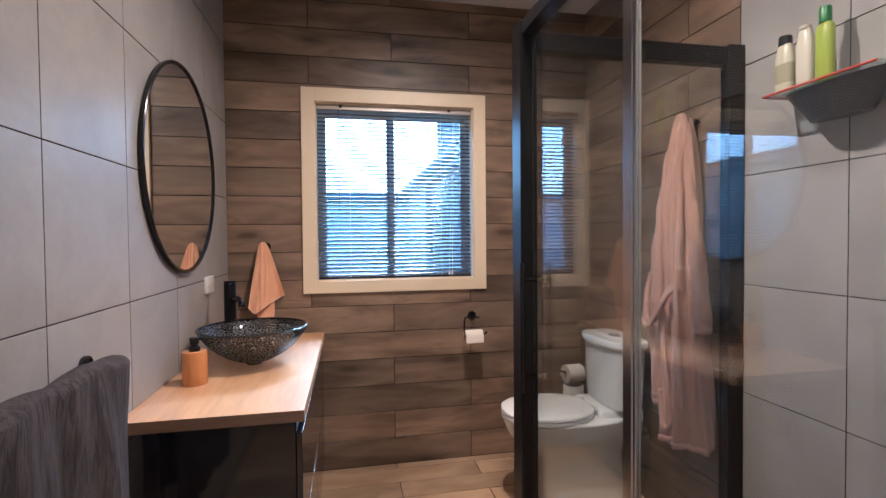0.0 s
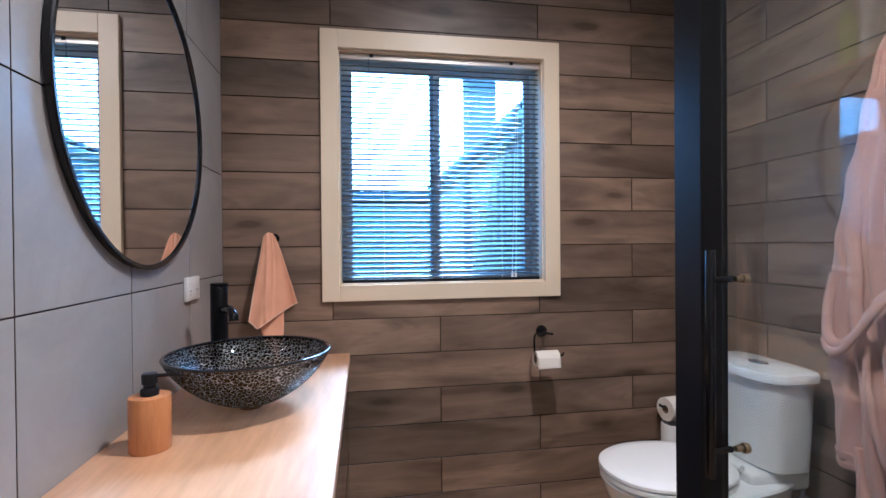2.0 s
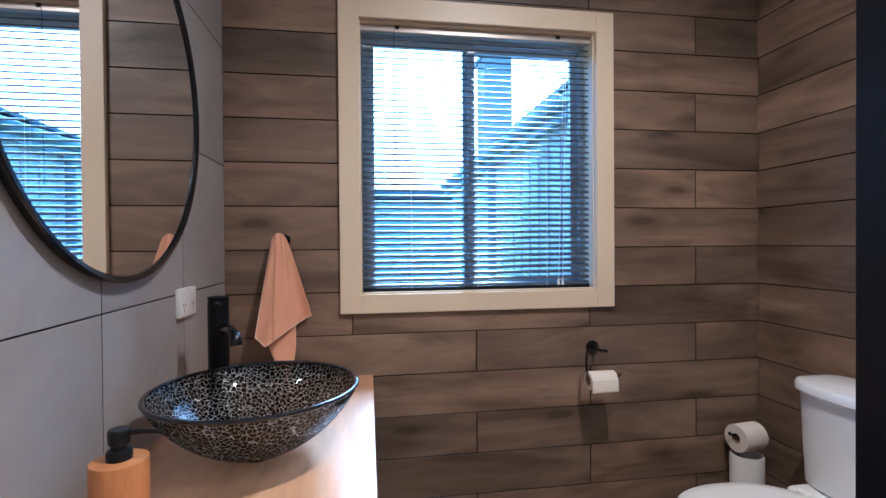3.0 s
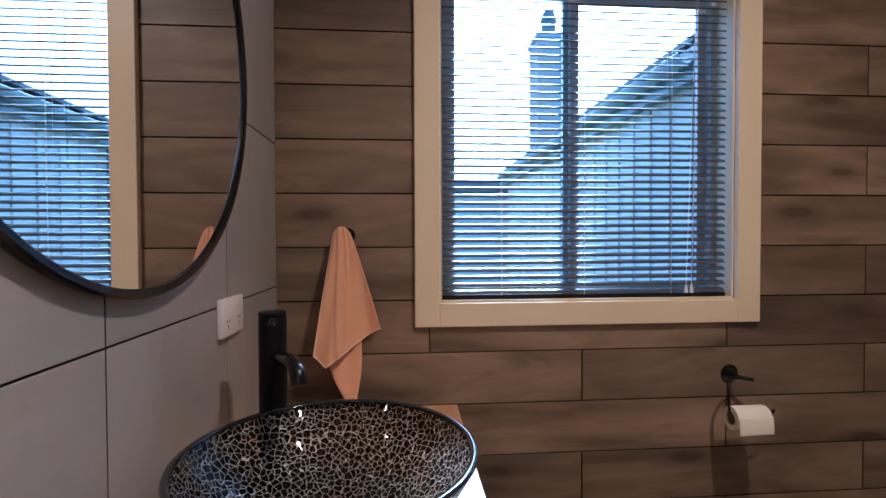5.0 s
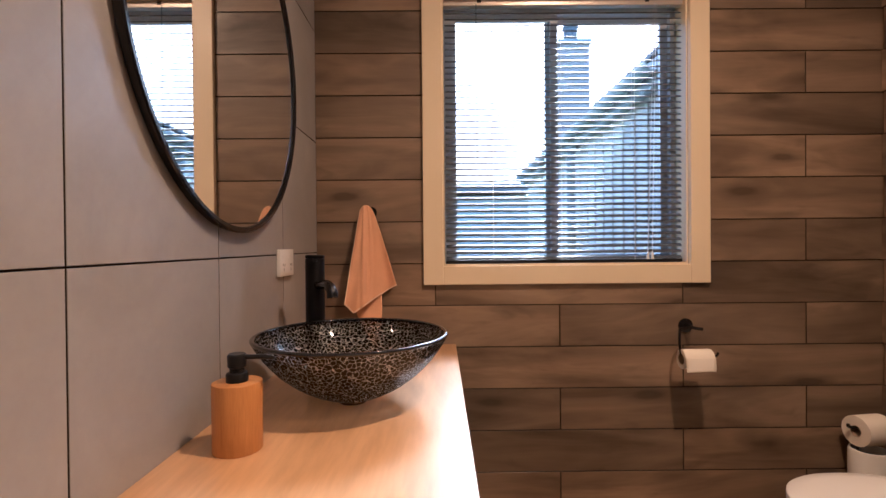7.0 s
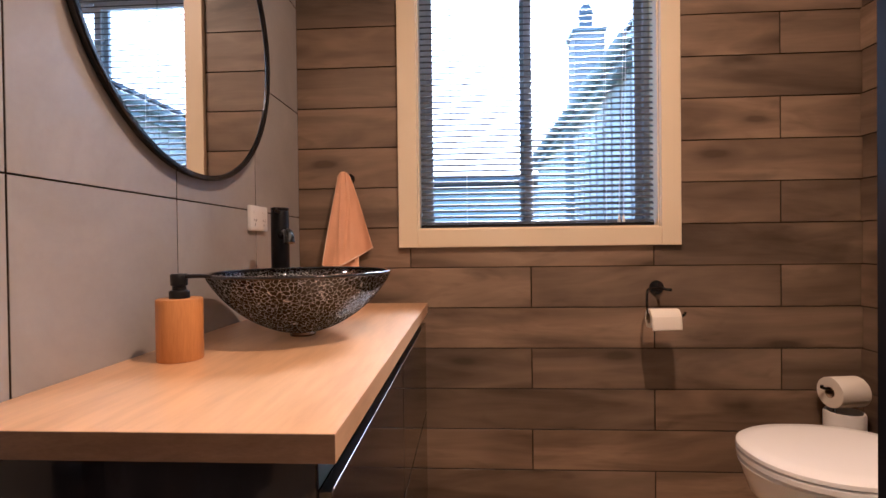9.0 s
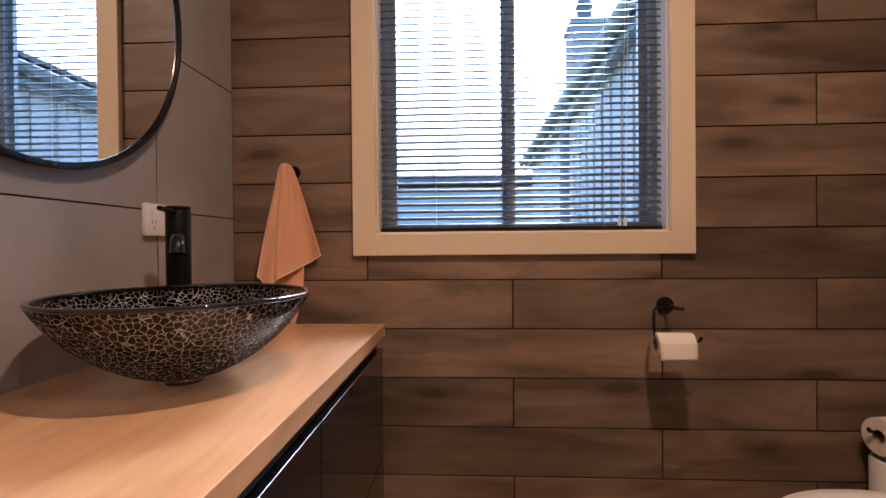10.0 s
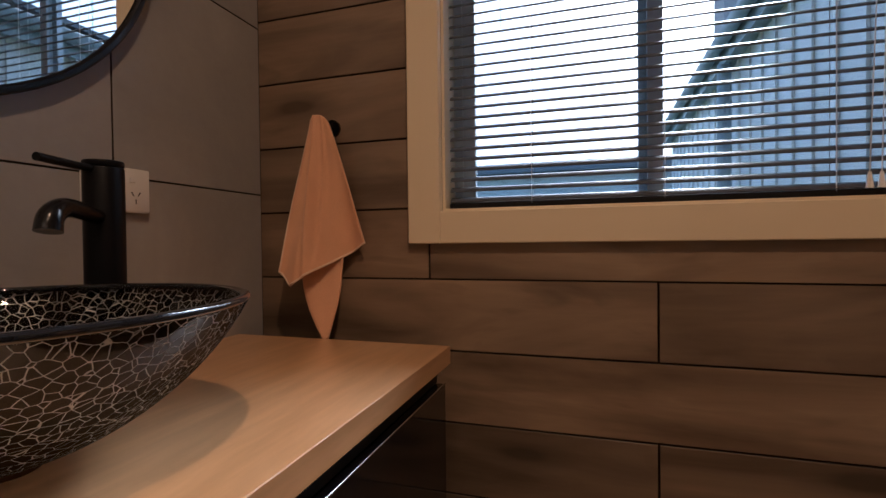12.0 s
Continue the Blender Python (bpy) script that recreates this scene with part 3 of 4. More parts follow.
def towel_front(u, v):
    left = lerp(-0.042, -0.142, v**1.1)
    right = lerp(0.004, 0.086, v**0.9)
    bottom = lerp(-0.352, -0.262, max(0.0, (u - 0.22) / 0.78)) if u > 0.22 else lerp(-0.322, -0.352, u / 0.22)
    top = 0.024 - 0.018 * (2 * u - 1) ** 2
    x = lerp(left, right, u)
    z = lerp(top, bottom, v)
    fold = 0.018 * math.sin(6.5 * u + 1.0 - 1.5 * v) * (0.35 + 0.65 * v) + 0.013 * math.exp(-((u - 0.32 - 0.10 * v) / 0.05) ** 2) * (0.4 + v) + 0.010 * math.exp(-((u - 0.64 + 0.14 * v) / 0.045) ** 2) * (0.4 + v) + 0.005 * math.sin(17 * u + 3.2 * v) * v
    bulge = 0.014 * math.sin(math.pi * u) * (1 - 0.5 * v)
    return (x + 0.053 * (1 - u) ** 1.5 * v**1.2, -0.034 - bulge - fold - 0.070 * (1 - u) ** 1.5 * v**1.2, z)


def towel_back(u, v):
    a, b, tip = (-0.070, -0.24), (0.030, -0.26), (0.014, -0.470)
    left = lerp(a[0], tip[0] - 0.004, v**2.4)
    right = lerp(b[0] + 0.004 * math.sin(3 * v), tip[0] + 0.002, (max(0.0, v - 0.45) / 0.55) ** 1.6) + 0.002 * v
    return (lerp(left, right, u), -0.022 - 0.055 * v - 0.008 * math.sin(5 * u + 1.5) * (1 - 0.6 * v) - 0.006 * math.sin(math.pi * u), lerp(lerp(a[1], b[1], u), tip[1], v))


part("front_fold", sheet(bmesh.new(), towel_front, 40, 50, 0.006, (0, 1, 0)), M["peach"], hand_towel, smooth="all")
part("back_fold", sheet(bmesh.new(), towel_back, 20, 26, 0.005, (0, 1, 0)), M["peach"], hand_towel, smooth="all")

bottom_edge = [Vector(towel_front(i / 40, 1.0)) + Vector((0, 0.0015, 0.001)) for i in range(41)]
part("front_hem", tube(bmesh.new(), bottom_edge, 0.0028, 8), M["peach_hem"], hand_towel, "paler stitched hem", "all")
side_edge = [Vector(towel_front(0.0, i / 50)) + Vector((0.001, 0.002, 0)) for i in range(51)]
part("side_hem", tube(bmesh.new(), side_edge, 0.0026, 8), M["peach_hem"], hand_towel, "paler stitched hem", "all")

# bath towel on a rail
rail = thing("towel_rail", (WEST, 0.865, 0.995), "black towel rail on the grey tiles", "towel rail")
bm = bmesh.new()
rod(bm, (0.075, -0.36, 0), (0.075, 0.36, 0), 0.009, 16)
part("bar", bm, M["black_metal"], rail, smooth=True)
for y in (-0.33, 0.33):
    bm = bmesh.new()
    rod(bm, (0, y, 0), (0.012, y, 0), 0.026, 24, bevel=0.002)
    rod(bm, (0.010, y, 0), (0.075, y, 0), 0.008, 14)
    part("bracket", bm, M["black_metal"], rail, smooth=True)
bath_towel = thing("bath_towel", (WEST, 0.865, 0.995), "dark charcoal bath towel folded over the towel rail", "towel")


def folded(u, v):
    y = lerp(-0.28, 0.33, u)
    drop = 0.62
    s = (v - 0.5) * 2
    w = 0.030 + 0.008 * math.sin(u * 9) + 0.006 * math.sin(23 * u)
    if abs(s) < 0.16:
        a = s / 0.16 * math.pi / 2
        return (0.075 + math.sin(a) * w, y, 0.012 + math.cos(a) * 0.022 + 0.005 * math.sin(19 * u) - 0.010 * max(0.0, (u - 0.93) / 0.07) ** 2)
    z = 0.012 - (abs(s) - 0.16) / 0.84 * drop * (1 if s > 0 else 0.85)
    wave = (0.012 * math.sin(19 * u + 3 * z) + 0.006 * math.sin(43 * u + 6 * z)) * min(1, -z * 6 + 0.2)
    return (0.075 + (w + wave) * (1 if s > 0 else -1), y, z)


part("cloth", sheet(bmesh.new(), folded, 70, 80, 0.006, (0, 0.001, -0.6)), M["towel"], bath_towel, smooth="all")

# toilet roll holder
holder = thing("toilet_roll_holder", (0.738, NORTH, 0.840), "black wall toilet roll holder on the plank tiles", "toilet roll holder")
bm = bmesh.new()
rod(bm, (0, -0.008, 0), (0, 0, 0), 0.026, 28, bevel=0.002)
part("rosette", bm, M["black_metal"], holder, smooth=True)
part("stem", tube(bmesh.new(), curve([(0, -0.008, 0), (0.0, -0.045, 0), (0.014, -0.060, -0.002), (0.030, -0.064, -0.004)], 10), 0.0055, 10), M["black_metal"], holder, smooth=True)
part("arm", tube(bmesh.new(), curve([(-0.002, -0.05, -0.002), (-0.050, -0.075, 0.002), (-0.066, -0.092, -0.012), (-0.068, -0.100, -0.066), (-0.058, -0.104, -0.086), (0.0, -0.107, -0.092), (0.048, -0.108, -0.090), (0.058, -0.110, -0.076)], 40), 0.0042, 10), M["black_metal"], holder, smooth=True)


def roll(at, turn, hang, rad=0.040, L=0.052, label="white toilet paper roll on the black wall holder"):
    t = thing("toilet_roll", at, label, "toilet roll", turn=turn)
    bm = bmesh.new()
    core = min(0.019, rad * 0.6)
    prof = [(core, -L), (rad, -L), (rad + 0.0005, -L + 0.002), (rad + 0.0005, L - 0.002), (rad, L), (core, L)]
    lathe(bm, prof, 48, closed=True)
    bm.transform(Matrix.Rotation(radians(90), 4, "Y"))
    part("paper", bm, M["paper"], t, smooth=True)
    bm = lathe(bmesh.new(), [(core - 0.0015, -L - 0.0005), (core - 0.0001, -L - 0.0005), (core - 0.0001, L + 0.0005), (core - 0.0015, L + 0.0005)], 32, closed=True)
    bm.transform(Matrix.Rotation(radians(90), 4, "Y"))
    part("core", bm, M["card"], t, "cardboard core", True)
    if hang:
        part("loose_sheet", sheet(bmesh.new(), lambda u, v: (lerp(-L, L, u), -rad - 0.001 - 0.004 * math.sin(v * 2), 0.012 - hang * v + 0.003 * u * v), 10, 10, 0.0006, (0, 1, 0)), M["paper"], t, "loose hanging sheet", "all")
    return t


roll((0.720, NORTH - 0.107, 0.742), 0.0, 0.050, 0.033, 0.050)


# ---- toilet ----
def superring(cx, cy, z, ax, ay, n=2.4, seg=48, flat=None):
    out = []
    for i in range(seg):
        a = 2 * math.pi * i / seg
        c, s = math.cos(a), math.sin(a)
        x = math.copysign(abs(c) ** (2 / n), c) * ax
        y = math.copysign(abs(s) ** (2 / n), s) * ay
        if flat is not None and x > flat:
            x = flat
        out.append((cx + x, cy + y, z))
    return out


toilet = thing("toilet", (1.440, 2.055, 0.0), "white ceramic close-coupled toilet with closed lid against the plank wall", "toilet")
# local x points away from the wall at negative values
bm = bmesh.new()
sections = [(-0.300, 0.0, 0.215, 0.115, 3.2), (-0.300, 0.03, 0.215, 0.115, 3.2), (-0.300, 0.18, 0.205, 0.112, 3.0), (-0.315, 0.25, 0.215, 0.115, 2.8), (-0.340, 0.30, 0.262, 0.140, 2.5), (-0.356, 0.36, 0.314, 0.172, 2.4), (-0.363, 0.41, 0.325, 0.178, 2.4), (-0.365, 0.435, 0.332, 0.184, 2.4), (-0.365, 0.442, 0.326, 0.178, 2.4)]
loft(bm, [superring(cx, 0, z, ax, ay, n) for cx, z, ax, ay, n in sections])
part("pan", bm, M["ceramic"], toilet, "glossy white ceramic pan", True)
bm = made_box(-0.26, -0.03, -0.128, 0.150, 0.405, 0.475, 0.020, 4)
part("deck", bm, M["ceramic"], toilet, "flat ceramic shelf behind the seat", True)


def seat_ring(z, grow):
    return superring(-0.475, 0, z, 0.222 + grow, 0.182 + grow, 2.25, flat=0.205)


part("seat", loft(bmesh.new(), [seat_ring(0.444, -0.006), seat_ring(0.447, 0), seat_ring(0.459, 0), seat_ring(0.462, -0.004)]), M["seat"], toilet, "white plastic seat", True)
part("lid", loft(bmesh.new(), [seat_ring(0.464, -0.004), seat_ring(0.467, 0.001), seat_ring(0.476, 0.0), seat_ring(0.482, -0.008), seat_ring(0.486, -0.04), seat_ring(0.488, -0.10)]), M["seat"], toilet, "closed white plastic lid", True)
for y in (-0.07, 0.07):
    part("hinge", rod(bmesh.new(), (-0.262, y - 0.02, 0.482), (-0.262, y + 0.02, 0.482), 0.011, 16), M["seat"], toilet, smooth=True)
bm = bmesh.new()


def cist(z, g):
    pts = []
    for i in range(40):
        a = 2 * math.pi * i / 40
        c, s = math.cos(a), math.sin(a)
        x = math.copysign(abs(c) ** 0.45, c) * (0.090 + g)
        y = 0.006 + math.copysign(abs(s) ** 0.5, s) * (0.172 + g)
        if x < 0:
            x *= 1.0 + 0.16 * (1 - (y / 0.2) ** 2)
        pts.append((-0.115 + x, y, z))
    return pts


loft(bm, [cist(0.476, -0.022), cist(0.482, -0.012), cist(0.60, -0.006), cist(0.772, 0.0)])
part("cistern", bm, M["ceramic"], toilet, "white ceramic cistern", True)
part("cistern_lid", loft(bmesh.new(), [cist(0.772, 0.006), cist(0.776, 0.012), cist(0.796, 0.012), cist(0.803, 0.008), cist(0.806, -0.005)]), M["ceramic"], toilet, "overhanging cistern lid", True)
part("flush_plate", loft(bmesh.new(), [superring(-0.115, 0, 0.806, 0.024, 0.038, 2), superring(-0.115, 0, 0.810, 0.022, 0.036, 2)]), M["chrome"], toilet, "oval chrome flush plate", True)
for s in (-1, 1):
    part("flush_button", loft(bmesh.new(), [superring(-0.115, s * 0.014, 0.810, 0.012, 0.011, 2, 24), superring(-0.115, s * 0.014, 0.813, 0.011, 0.010, 2, 24)]), M["grey_mark"], toilet, "dark flush button", True)

# water inlet under the cistern
valve = thing("water_valve", (EAST, 1.985, 0.33), "chrome wall valve with a grey hose up to the toilet cistern", "valve")
part("rosette", rod(bmesh.new(), (-0.006, 0, 0), (0, 0, 0), 0.024, 24), M["chrome"], valve, smooth=True)
part("body", rod(bmesh.new(), (-0.052, 0, 0), (-0.006, 0, 0), 0.011, 18, bevel=0.002), M["chrome"], valve, smooth=True)
part("knob", rod(bmesh.new(), (-0.070, 0, 0), (-0.053, 0, 0), 0.015, 12, bevel=0.002), M["chrome"], valve, smooth=True)
part("hose", tube(bmesh.new(), curve([(-0.040, 0, 0.010), (-0.042, -0.012, 0.06), (-0.055, -0.006, 0.11), (-0.060, 0.0, 0.149)], 16), 0.006, 10), M["hose"], valve, "grey braided hose", True)

# spare roll stand beside the toilet
stand = thing("spare_roll_stand", (1.345, 2.540, 0.0), "white upright spare roll stand beside the toilet", "toilet roll stand")
part("base", lathe(bmesh.new(), [(0.070, 0), (0.070, 0.012), (0.060, 0.016)], 40), M["white_plastic"], stand, smooth=True)
part("canister", lathe(bmesh.new(), [(0.060, 0.016), (0.060, 0.405), (0.057, 0.412), (0.052, 0.412), (0.052, 0.03)], 40), M["white_plastic"], stand, "white open canister", True)
part("neck", tube(bmesh.new(), curve([(0.0, 0.04, 0.03), (0.0, 0.045, 0.40), (-0.0, 0.02, 0.455), (0.0, 0.0, 0.49)], 16), 0.005, 10), M["chrome"], stand, smooth=True)
part("roll_arm", tube(bmesh.new(), curve([(0.060, 0.0, 0.49), (-0.062, 0.0, 0.49), (-0.075, 0.0, 0.502)], 10), 0.005, 10), M["black_metal"], stand, "dark arm through the roll", True)
roll((1.342, 2.540, 0.479), 8.0, 0, 0.052, 0.052, "white toilet paper roll on the spare roll stand")

# ---- shower screen ----
GX = 0.632
screen = thing("shower_screen", (GX, 1.44, 0.0), "black framed clear glass corner shower screen with a glass door", "shower screen")
screen["kind"] = "structure"


def sbox(x0, x1, y0, y1, z0, z1, b=0.002):
    return made_box(x0 - GX, x1 - GX, y0 - 1.44, y1 - 1.44, z0, z1, b)


SH = 2.015
part("corner_post", sbox(0.593, 0.652, 1.403, 1.483, 0.0, SH), M["black"], screen, "black aluminium corner post")
part("wall_post", sbox(1.395, EAST - 0.001, 1.405, 1.450, 0.0, SH - 0.02), M["black"], screen, "black aluminium wall post")
part("head_rail", sbox(0.600, 0.650, 0.20, 1.402, SH - 0.045, SH), M["black"], screen)
part("head_rail", sbox(0.653, 1.394, 1.408, 1.448, SH - 0.095, SH - 0.03), M["black"], screen)
part("sill_rail", sbox(0.653, 1.394, 1.408, 1.448, 0.0, 0.05), M["black"], screen)
part("sill_rail", sbox(0.605, 0.655, 0.20, 1.402, 0.0, 0.04), M["black"], screen)
part("return_pane", sbox(0.653, 1.394, 1.426, 1.432, 0.05, SH - 0.095, 0), M["shower_glass"], screen, "clear fixed glass pane")
part("fixed_pane", sbox(GX, GX + 0.006, 0.20, 0.809, 0.04, SH - 0.045, 0), M["shower_glass"], screen, "clear fixed glass pane")
door = part("door_pane", sbox(GX, GX + 0.006, 0.858, 1.398, 0.045, SH - 0.05, 0), M["shower_glass"], screen, "clear glass shower door")
bm = sbox(0.626, 0.646, 0.820, 0.857, 0.04, SH - 0.045, 0.003)
part("seal_strip", sbox(0.628, 0.643, 0.810, 0.8185, 0.04, SH - 0.045, 0.002), M["chrome"], screen, "slim silver seal channel")
part("joint_profile", bm, M["chrome"], screen, "brushed silver profile between the panes")
HY = 1.372 - 1.44
bm = bmesh.new()
rod(bm, (-0.045, HY, 0.79), (-0.045, HY, 1.215), 0.009, 16, bevel=0.002)
part("door_handle", bm, M["black_metal"], screen, "slim black bar handle", True)
for z in (0.84, 1.16):
    bm = bmesh.new()
    rod(bm, (-0.045, HY, z), (-0.001, HY, z), 0.006, 14)
    part("handle_stud", bm, M["black_metal"], screen, smooth=True)
    bm = bmesh.new()
    rod(bm, (0.007, HY, z), (0.022, HY, z), 0.006, 14)
    rod(bm, (0.022, HY, z), (0.034, HY, z), 0.010, 18, bevel=0.002)
    part("handle_knob", bm, M["brass"], screen, "small dull brass knob", True)

# ---- robe ----
robe_hook = thing("robe_hook", (EAST, 1.655, 1.765), "black hook on the plank wall holding the robe", "hook")
part("rosette", rod(bmesh.new(), (-0.006, 0, 0), (0, 0, 0), 0.022, 24), M["black_metal"], robe_hook, smooth=True)
part("peg", tube(bmesh.new(), curve([(-0.004, 0, 0), (-0.035, 0, -0.004), (-0.048, 0, 0.020)], 8), 0.007, 12), M["black_metal"], robe_hook, smooth=True)
robe = thing("bath_robe", (EAST, 1.690, 1.775), "dusty pink fleece bath robe hanging from a black hook", "bath robe")


def body_ring(z, cy, half, deep, folds, k):
    out = []
    for i in range(120):
        a = 2 * math.pi * i / 120
        f = folds * (math.sin(6 * a + k) + 0.75 * math.sin(11 * a - 1.7 * k + z * 1.5) + 0.12 * math.sin(23 * a + 3 * z))
        x = -deep - 0.006 + deep * math.cos(a) * (1 + f)
        out.append((min(x, -0.003), cy + half * math.sin(a) * (1 + 0.22 * f), z))
    return out


shape = [(0.020, -0.010, 0.010, 0.020), (0.012, -0.012, 0.024, 0.028), (-0.02, -0.016, 0.034, 0.035), (-0.10, -0.030, 0.046, 0.045), (-0.25, -0.030, 0.070, 0.050), (-0.42, -0.020, 0.092, 0.054), (-0.62, -0.018, 0.108, 0.056), (-0.80, -0.028, 0.114, 0.052), (-0.95, -0.040, 0.108, 0.052), (-1.15, -0.062, 0.126, 0.058), (-1.32, -0.076, 0.136, 0.062), (-1.40, -0.080, 0.138, 0.062)]
zs = [s[0] for s in shape]
rings = []
for i in range(90):
    z = 0.020 - 1.335 * i / 89
    cy, half, deep = (float(np.interp(-z, [-q for q in zs], [s[k] for s in shape])) for k in (1, 2, 3))
    rings.append(body_ring(z, cy, half, deep, 0.05 + 0.27 * min(1, i / 26) * (1 - 0.45 * max(0.0, i - 60) / 29), 0.9 * math.sin(z * 3)))
# the hem sags towards the front and dips between folds
rings[-1] = [(x, y, z - 0.03 * max(0.0, -x - 0.05) / 0.1 - 0.30 * max(-0.03, y + 0.04)) for x, y, z in rings[-1]]
part("gown", loft(bmesh.new(), rings), M["robe"], robe, smooth="all")


def limp(points, r0, r1, name, label, flat=0.8, steps=56, wave=1.0):
    """A slack tube of cloth with pressed-in folds along it."""
    pts = curve(points, steps)
    mid = pts[len(pts) // 2]
    bm = tube(bmesh.new(), pts, lambda u: lerp(r0, r1, u) * (1 + 0.04 * math.sin(u * 11) + 0.02 * math.sin(u * 29 + 1)), 36)
    bm.normal_update()
    for v, n in [(v, v.normal.copy()) for v in bm.verts]:
        a = v.co.y * 150 + 3 * math.sin(v.co.z * 5)
        v.co += n * wave * (0.0042 * math.sin(a) + 0.0015 * math.sin(v.co.z * 40 + v.co.y * 60))
        v.co.y += 0.005 * math.sin(v.co.z * 31 + v.co.x * 60) * wave
    bm.transform(Matrix.Translation((mid[0], 0, 0)) @ Matrix.Diagonal((flat, 1, 1, 1)) @ Matrix.Translation((-mid[0], 0, 0)))
    return part(name, bm, M["robe"], robe, label, "all")


limp([(-0.066, 0.006, -0.12), (-0.086, 0.062, -0.38), (-0.092, 0.104, -0.66), (-0.094, 0.098, -0.86), (-0.092, 0.084, -1.02), (-0.088, 0.078, -1.19)], 0.024, 0.040, "sleeve", "long hanging sleeve", 0.72)
limp([(-0.088, 0.080, -1.165), (-0.087, 0.079, -1.19), (-0.086, 0.079, -1.215)], 0.043, 0.041, "cuff", "stitched cuff", 0.72, 14, 0.3)
limp([(-0.060, -0.060, -0.16), (-0.072, -0.112, -0.44), (-0.072, -0.146, -0.66), (-0.070, -0.156, -0.84)], 0.024, 0.036, "sleeve", "shorter hanging sleeve with a turned cuff", 0.75)
limp([(-0.070, -0.154, -0.815), (-0.069, -0.156, -0.84), (-0.068, -0.157, -0.86)], 0.039, 0.038, "cuff", "turned-up cuff", 0.78, 14, 0.3)
part("hem", loft(bmesh.new(), [[(x * 0.97 - 0.001, y, z + 0.022) for x, y, z in rings[-1]], [(x * 1.03 - 0.003, y + 0.002 * (1 if y > -0.06 else -1), z + 0.018) for x, y, z in rings[-1]], [(x * 1.03 - 0.003, y + 0.002 * (1 if y > -0.06 else -1), z - 0.002) for x, y, z in rings[-1]], [(x * 0.97 - 0.001, y, z - 0.006) for x, y, z in rings[-1]]]), M["robe"], robe, "stitched hem band", "all")
limp([(-0.050, 0.010, 0.006), (-0.086, 0.030, -0.16), (-0.108, 0.048, -0.36), (-0.118, 0.046, -0.56), (-0.122, 0.034, -0.80)], 0.013, 0.020, "collar_roll", "thick rolled collar", 0.9, 60, 0.5)
limp([(-0.052, -0.024, 0.006), (-0.090, -0.052, -0.18), (-0.108, -0.074, -0.36), (-0.118, -0.078, -0.54), (-0.120, -0.082, -0.70)], 0.012, 0.017, "collar_roll", "thick rolled collar", 0.9, 60, 0.5)
limp([(-0.046, 0.016, -0.05), (-0.056, -0.002, 0.016), (-0.058, -0.024, 0.014), (-0.052, -0.046, -0.06)], 0.017, 0.015, "hood_edge", "gathered neck draped over the hook", 0.9, 30, 0.3)
limp([(-0.112, -0.086, -0.66), (-0.130, -0.046, -0.700), (-0.142, -0.008, -0.765), (-0.148, 0.034, -0.828), (-0.144, 0.080, -0.846), (-0.130, 0.114, -0.815), (-0.112, 0.122, -0.74), (-0.098, 0.112, -0.64)], 0.014, 0.015, "belt", "fleece belt hanging in a slack loop", 0.8, 70, 0.25)
limp([(-0.118, -0.084, -0.68), (-0.146, -0.034, -0.735), (-0.158, 0.004, -0.800), (-0.160, 0.044, -0.855), (-0.150, 0.088, -0.868), (-0.134, 0.118, -0.838)], 0.011, 0.012, "belt", "fleece belt hanging in a slack loop", 0.8, 60, 0.25)
limp([(-0.128, -0.086, -0.675), (-0.142, -0.100, -0.82), (-0.142, -0.108, -0.98), (-0.140, -0.126, -1.17)], 0.011, 0.020, "belt_end", "hanging end of the belt", 0.5, 50, 0.2)
limp([(-0.122, 0.010, -0.84), (-0.132, 0.000, -0.95), (-0.134, -0.022, -1.06), (-0.130, -0.050, -1.16)], 0.008, 0.010, "front_edge", "", 1.0, 50, 0.3)
limp([(-0.118, -0.075, -0.80), (-0.122, -0.078, -0.95), (-0.126, -0.084, -1.10), (-0.127, -0.070, -1.22), (-0.124, -0.020, -1.29), (-0.118, 0.024, -1.26), (-0.108, 0.040, -1.14)], 0.008, 0.012, "front_edge", "", 1.0, 60, 0.3)

# ---- shower shelf and bottles ----
shelf = thing("shower_shelf", (EAST, 1.045, 1.742), "small glass shower shelf on a black bracket", "shelf")
part("shelf_plate", made_box(-0.115, -0.001, -0.17, 0.165, -0.006, 0.004, 0.002), M["clear"], shelf, "clear glass plate")
bm = bmesh.new()
rod(bm, (-0.118, -0.17, 0.0), (-0.118, 0.167, 0.0), 0.004, 10)
rod(bm, (-0.118, 0.167, 0.0), (-0.001, 0.167, 0.0), 0.004, 10)
part("front_rail", bm, M["red_trim"], shelf, "thin red edge rail", True)
part("caddy_bin", loft(bmesh.new(), [superring(-0.055, -0.03, -0.105 + 0.0325 * k, 0.034 + 0.005 * k, 0.085 + 0.026 * k, 2.6, 28) for k in range(4)]), M["black"], shelf, "black moulded soap bin under the plate", True)


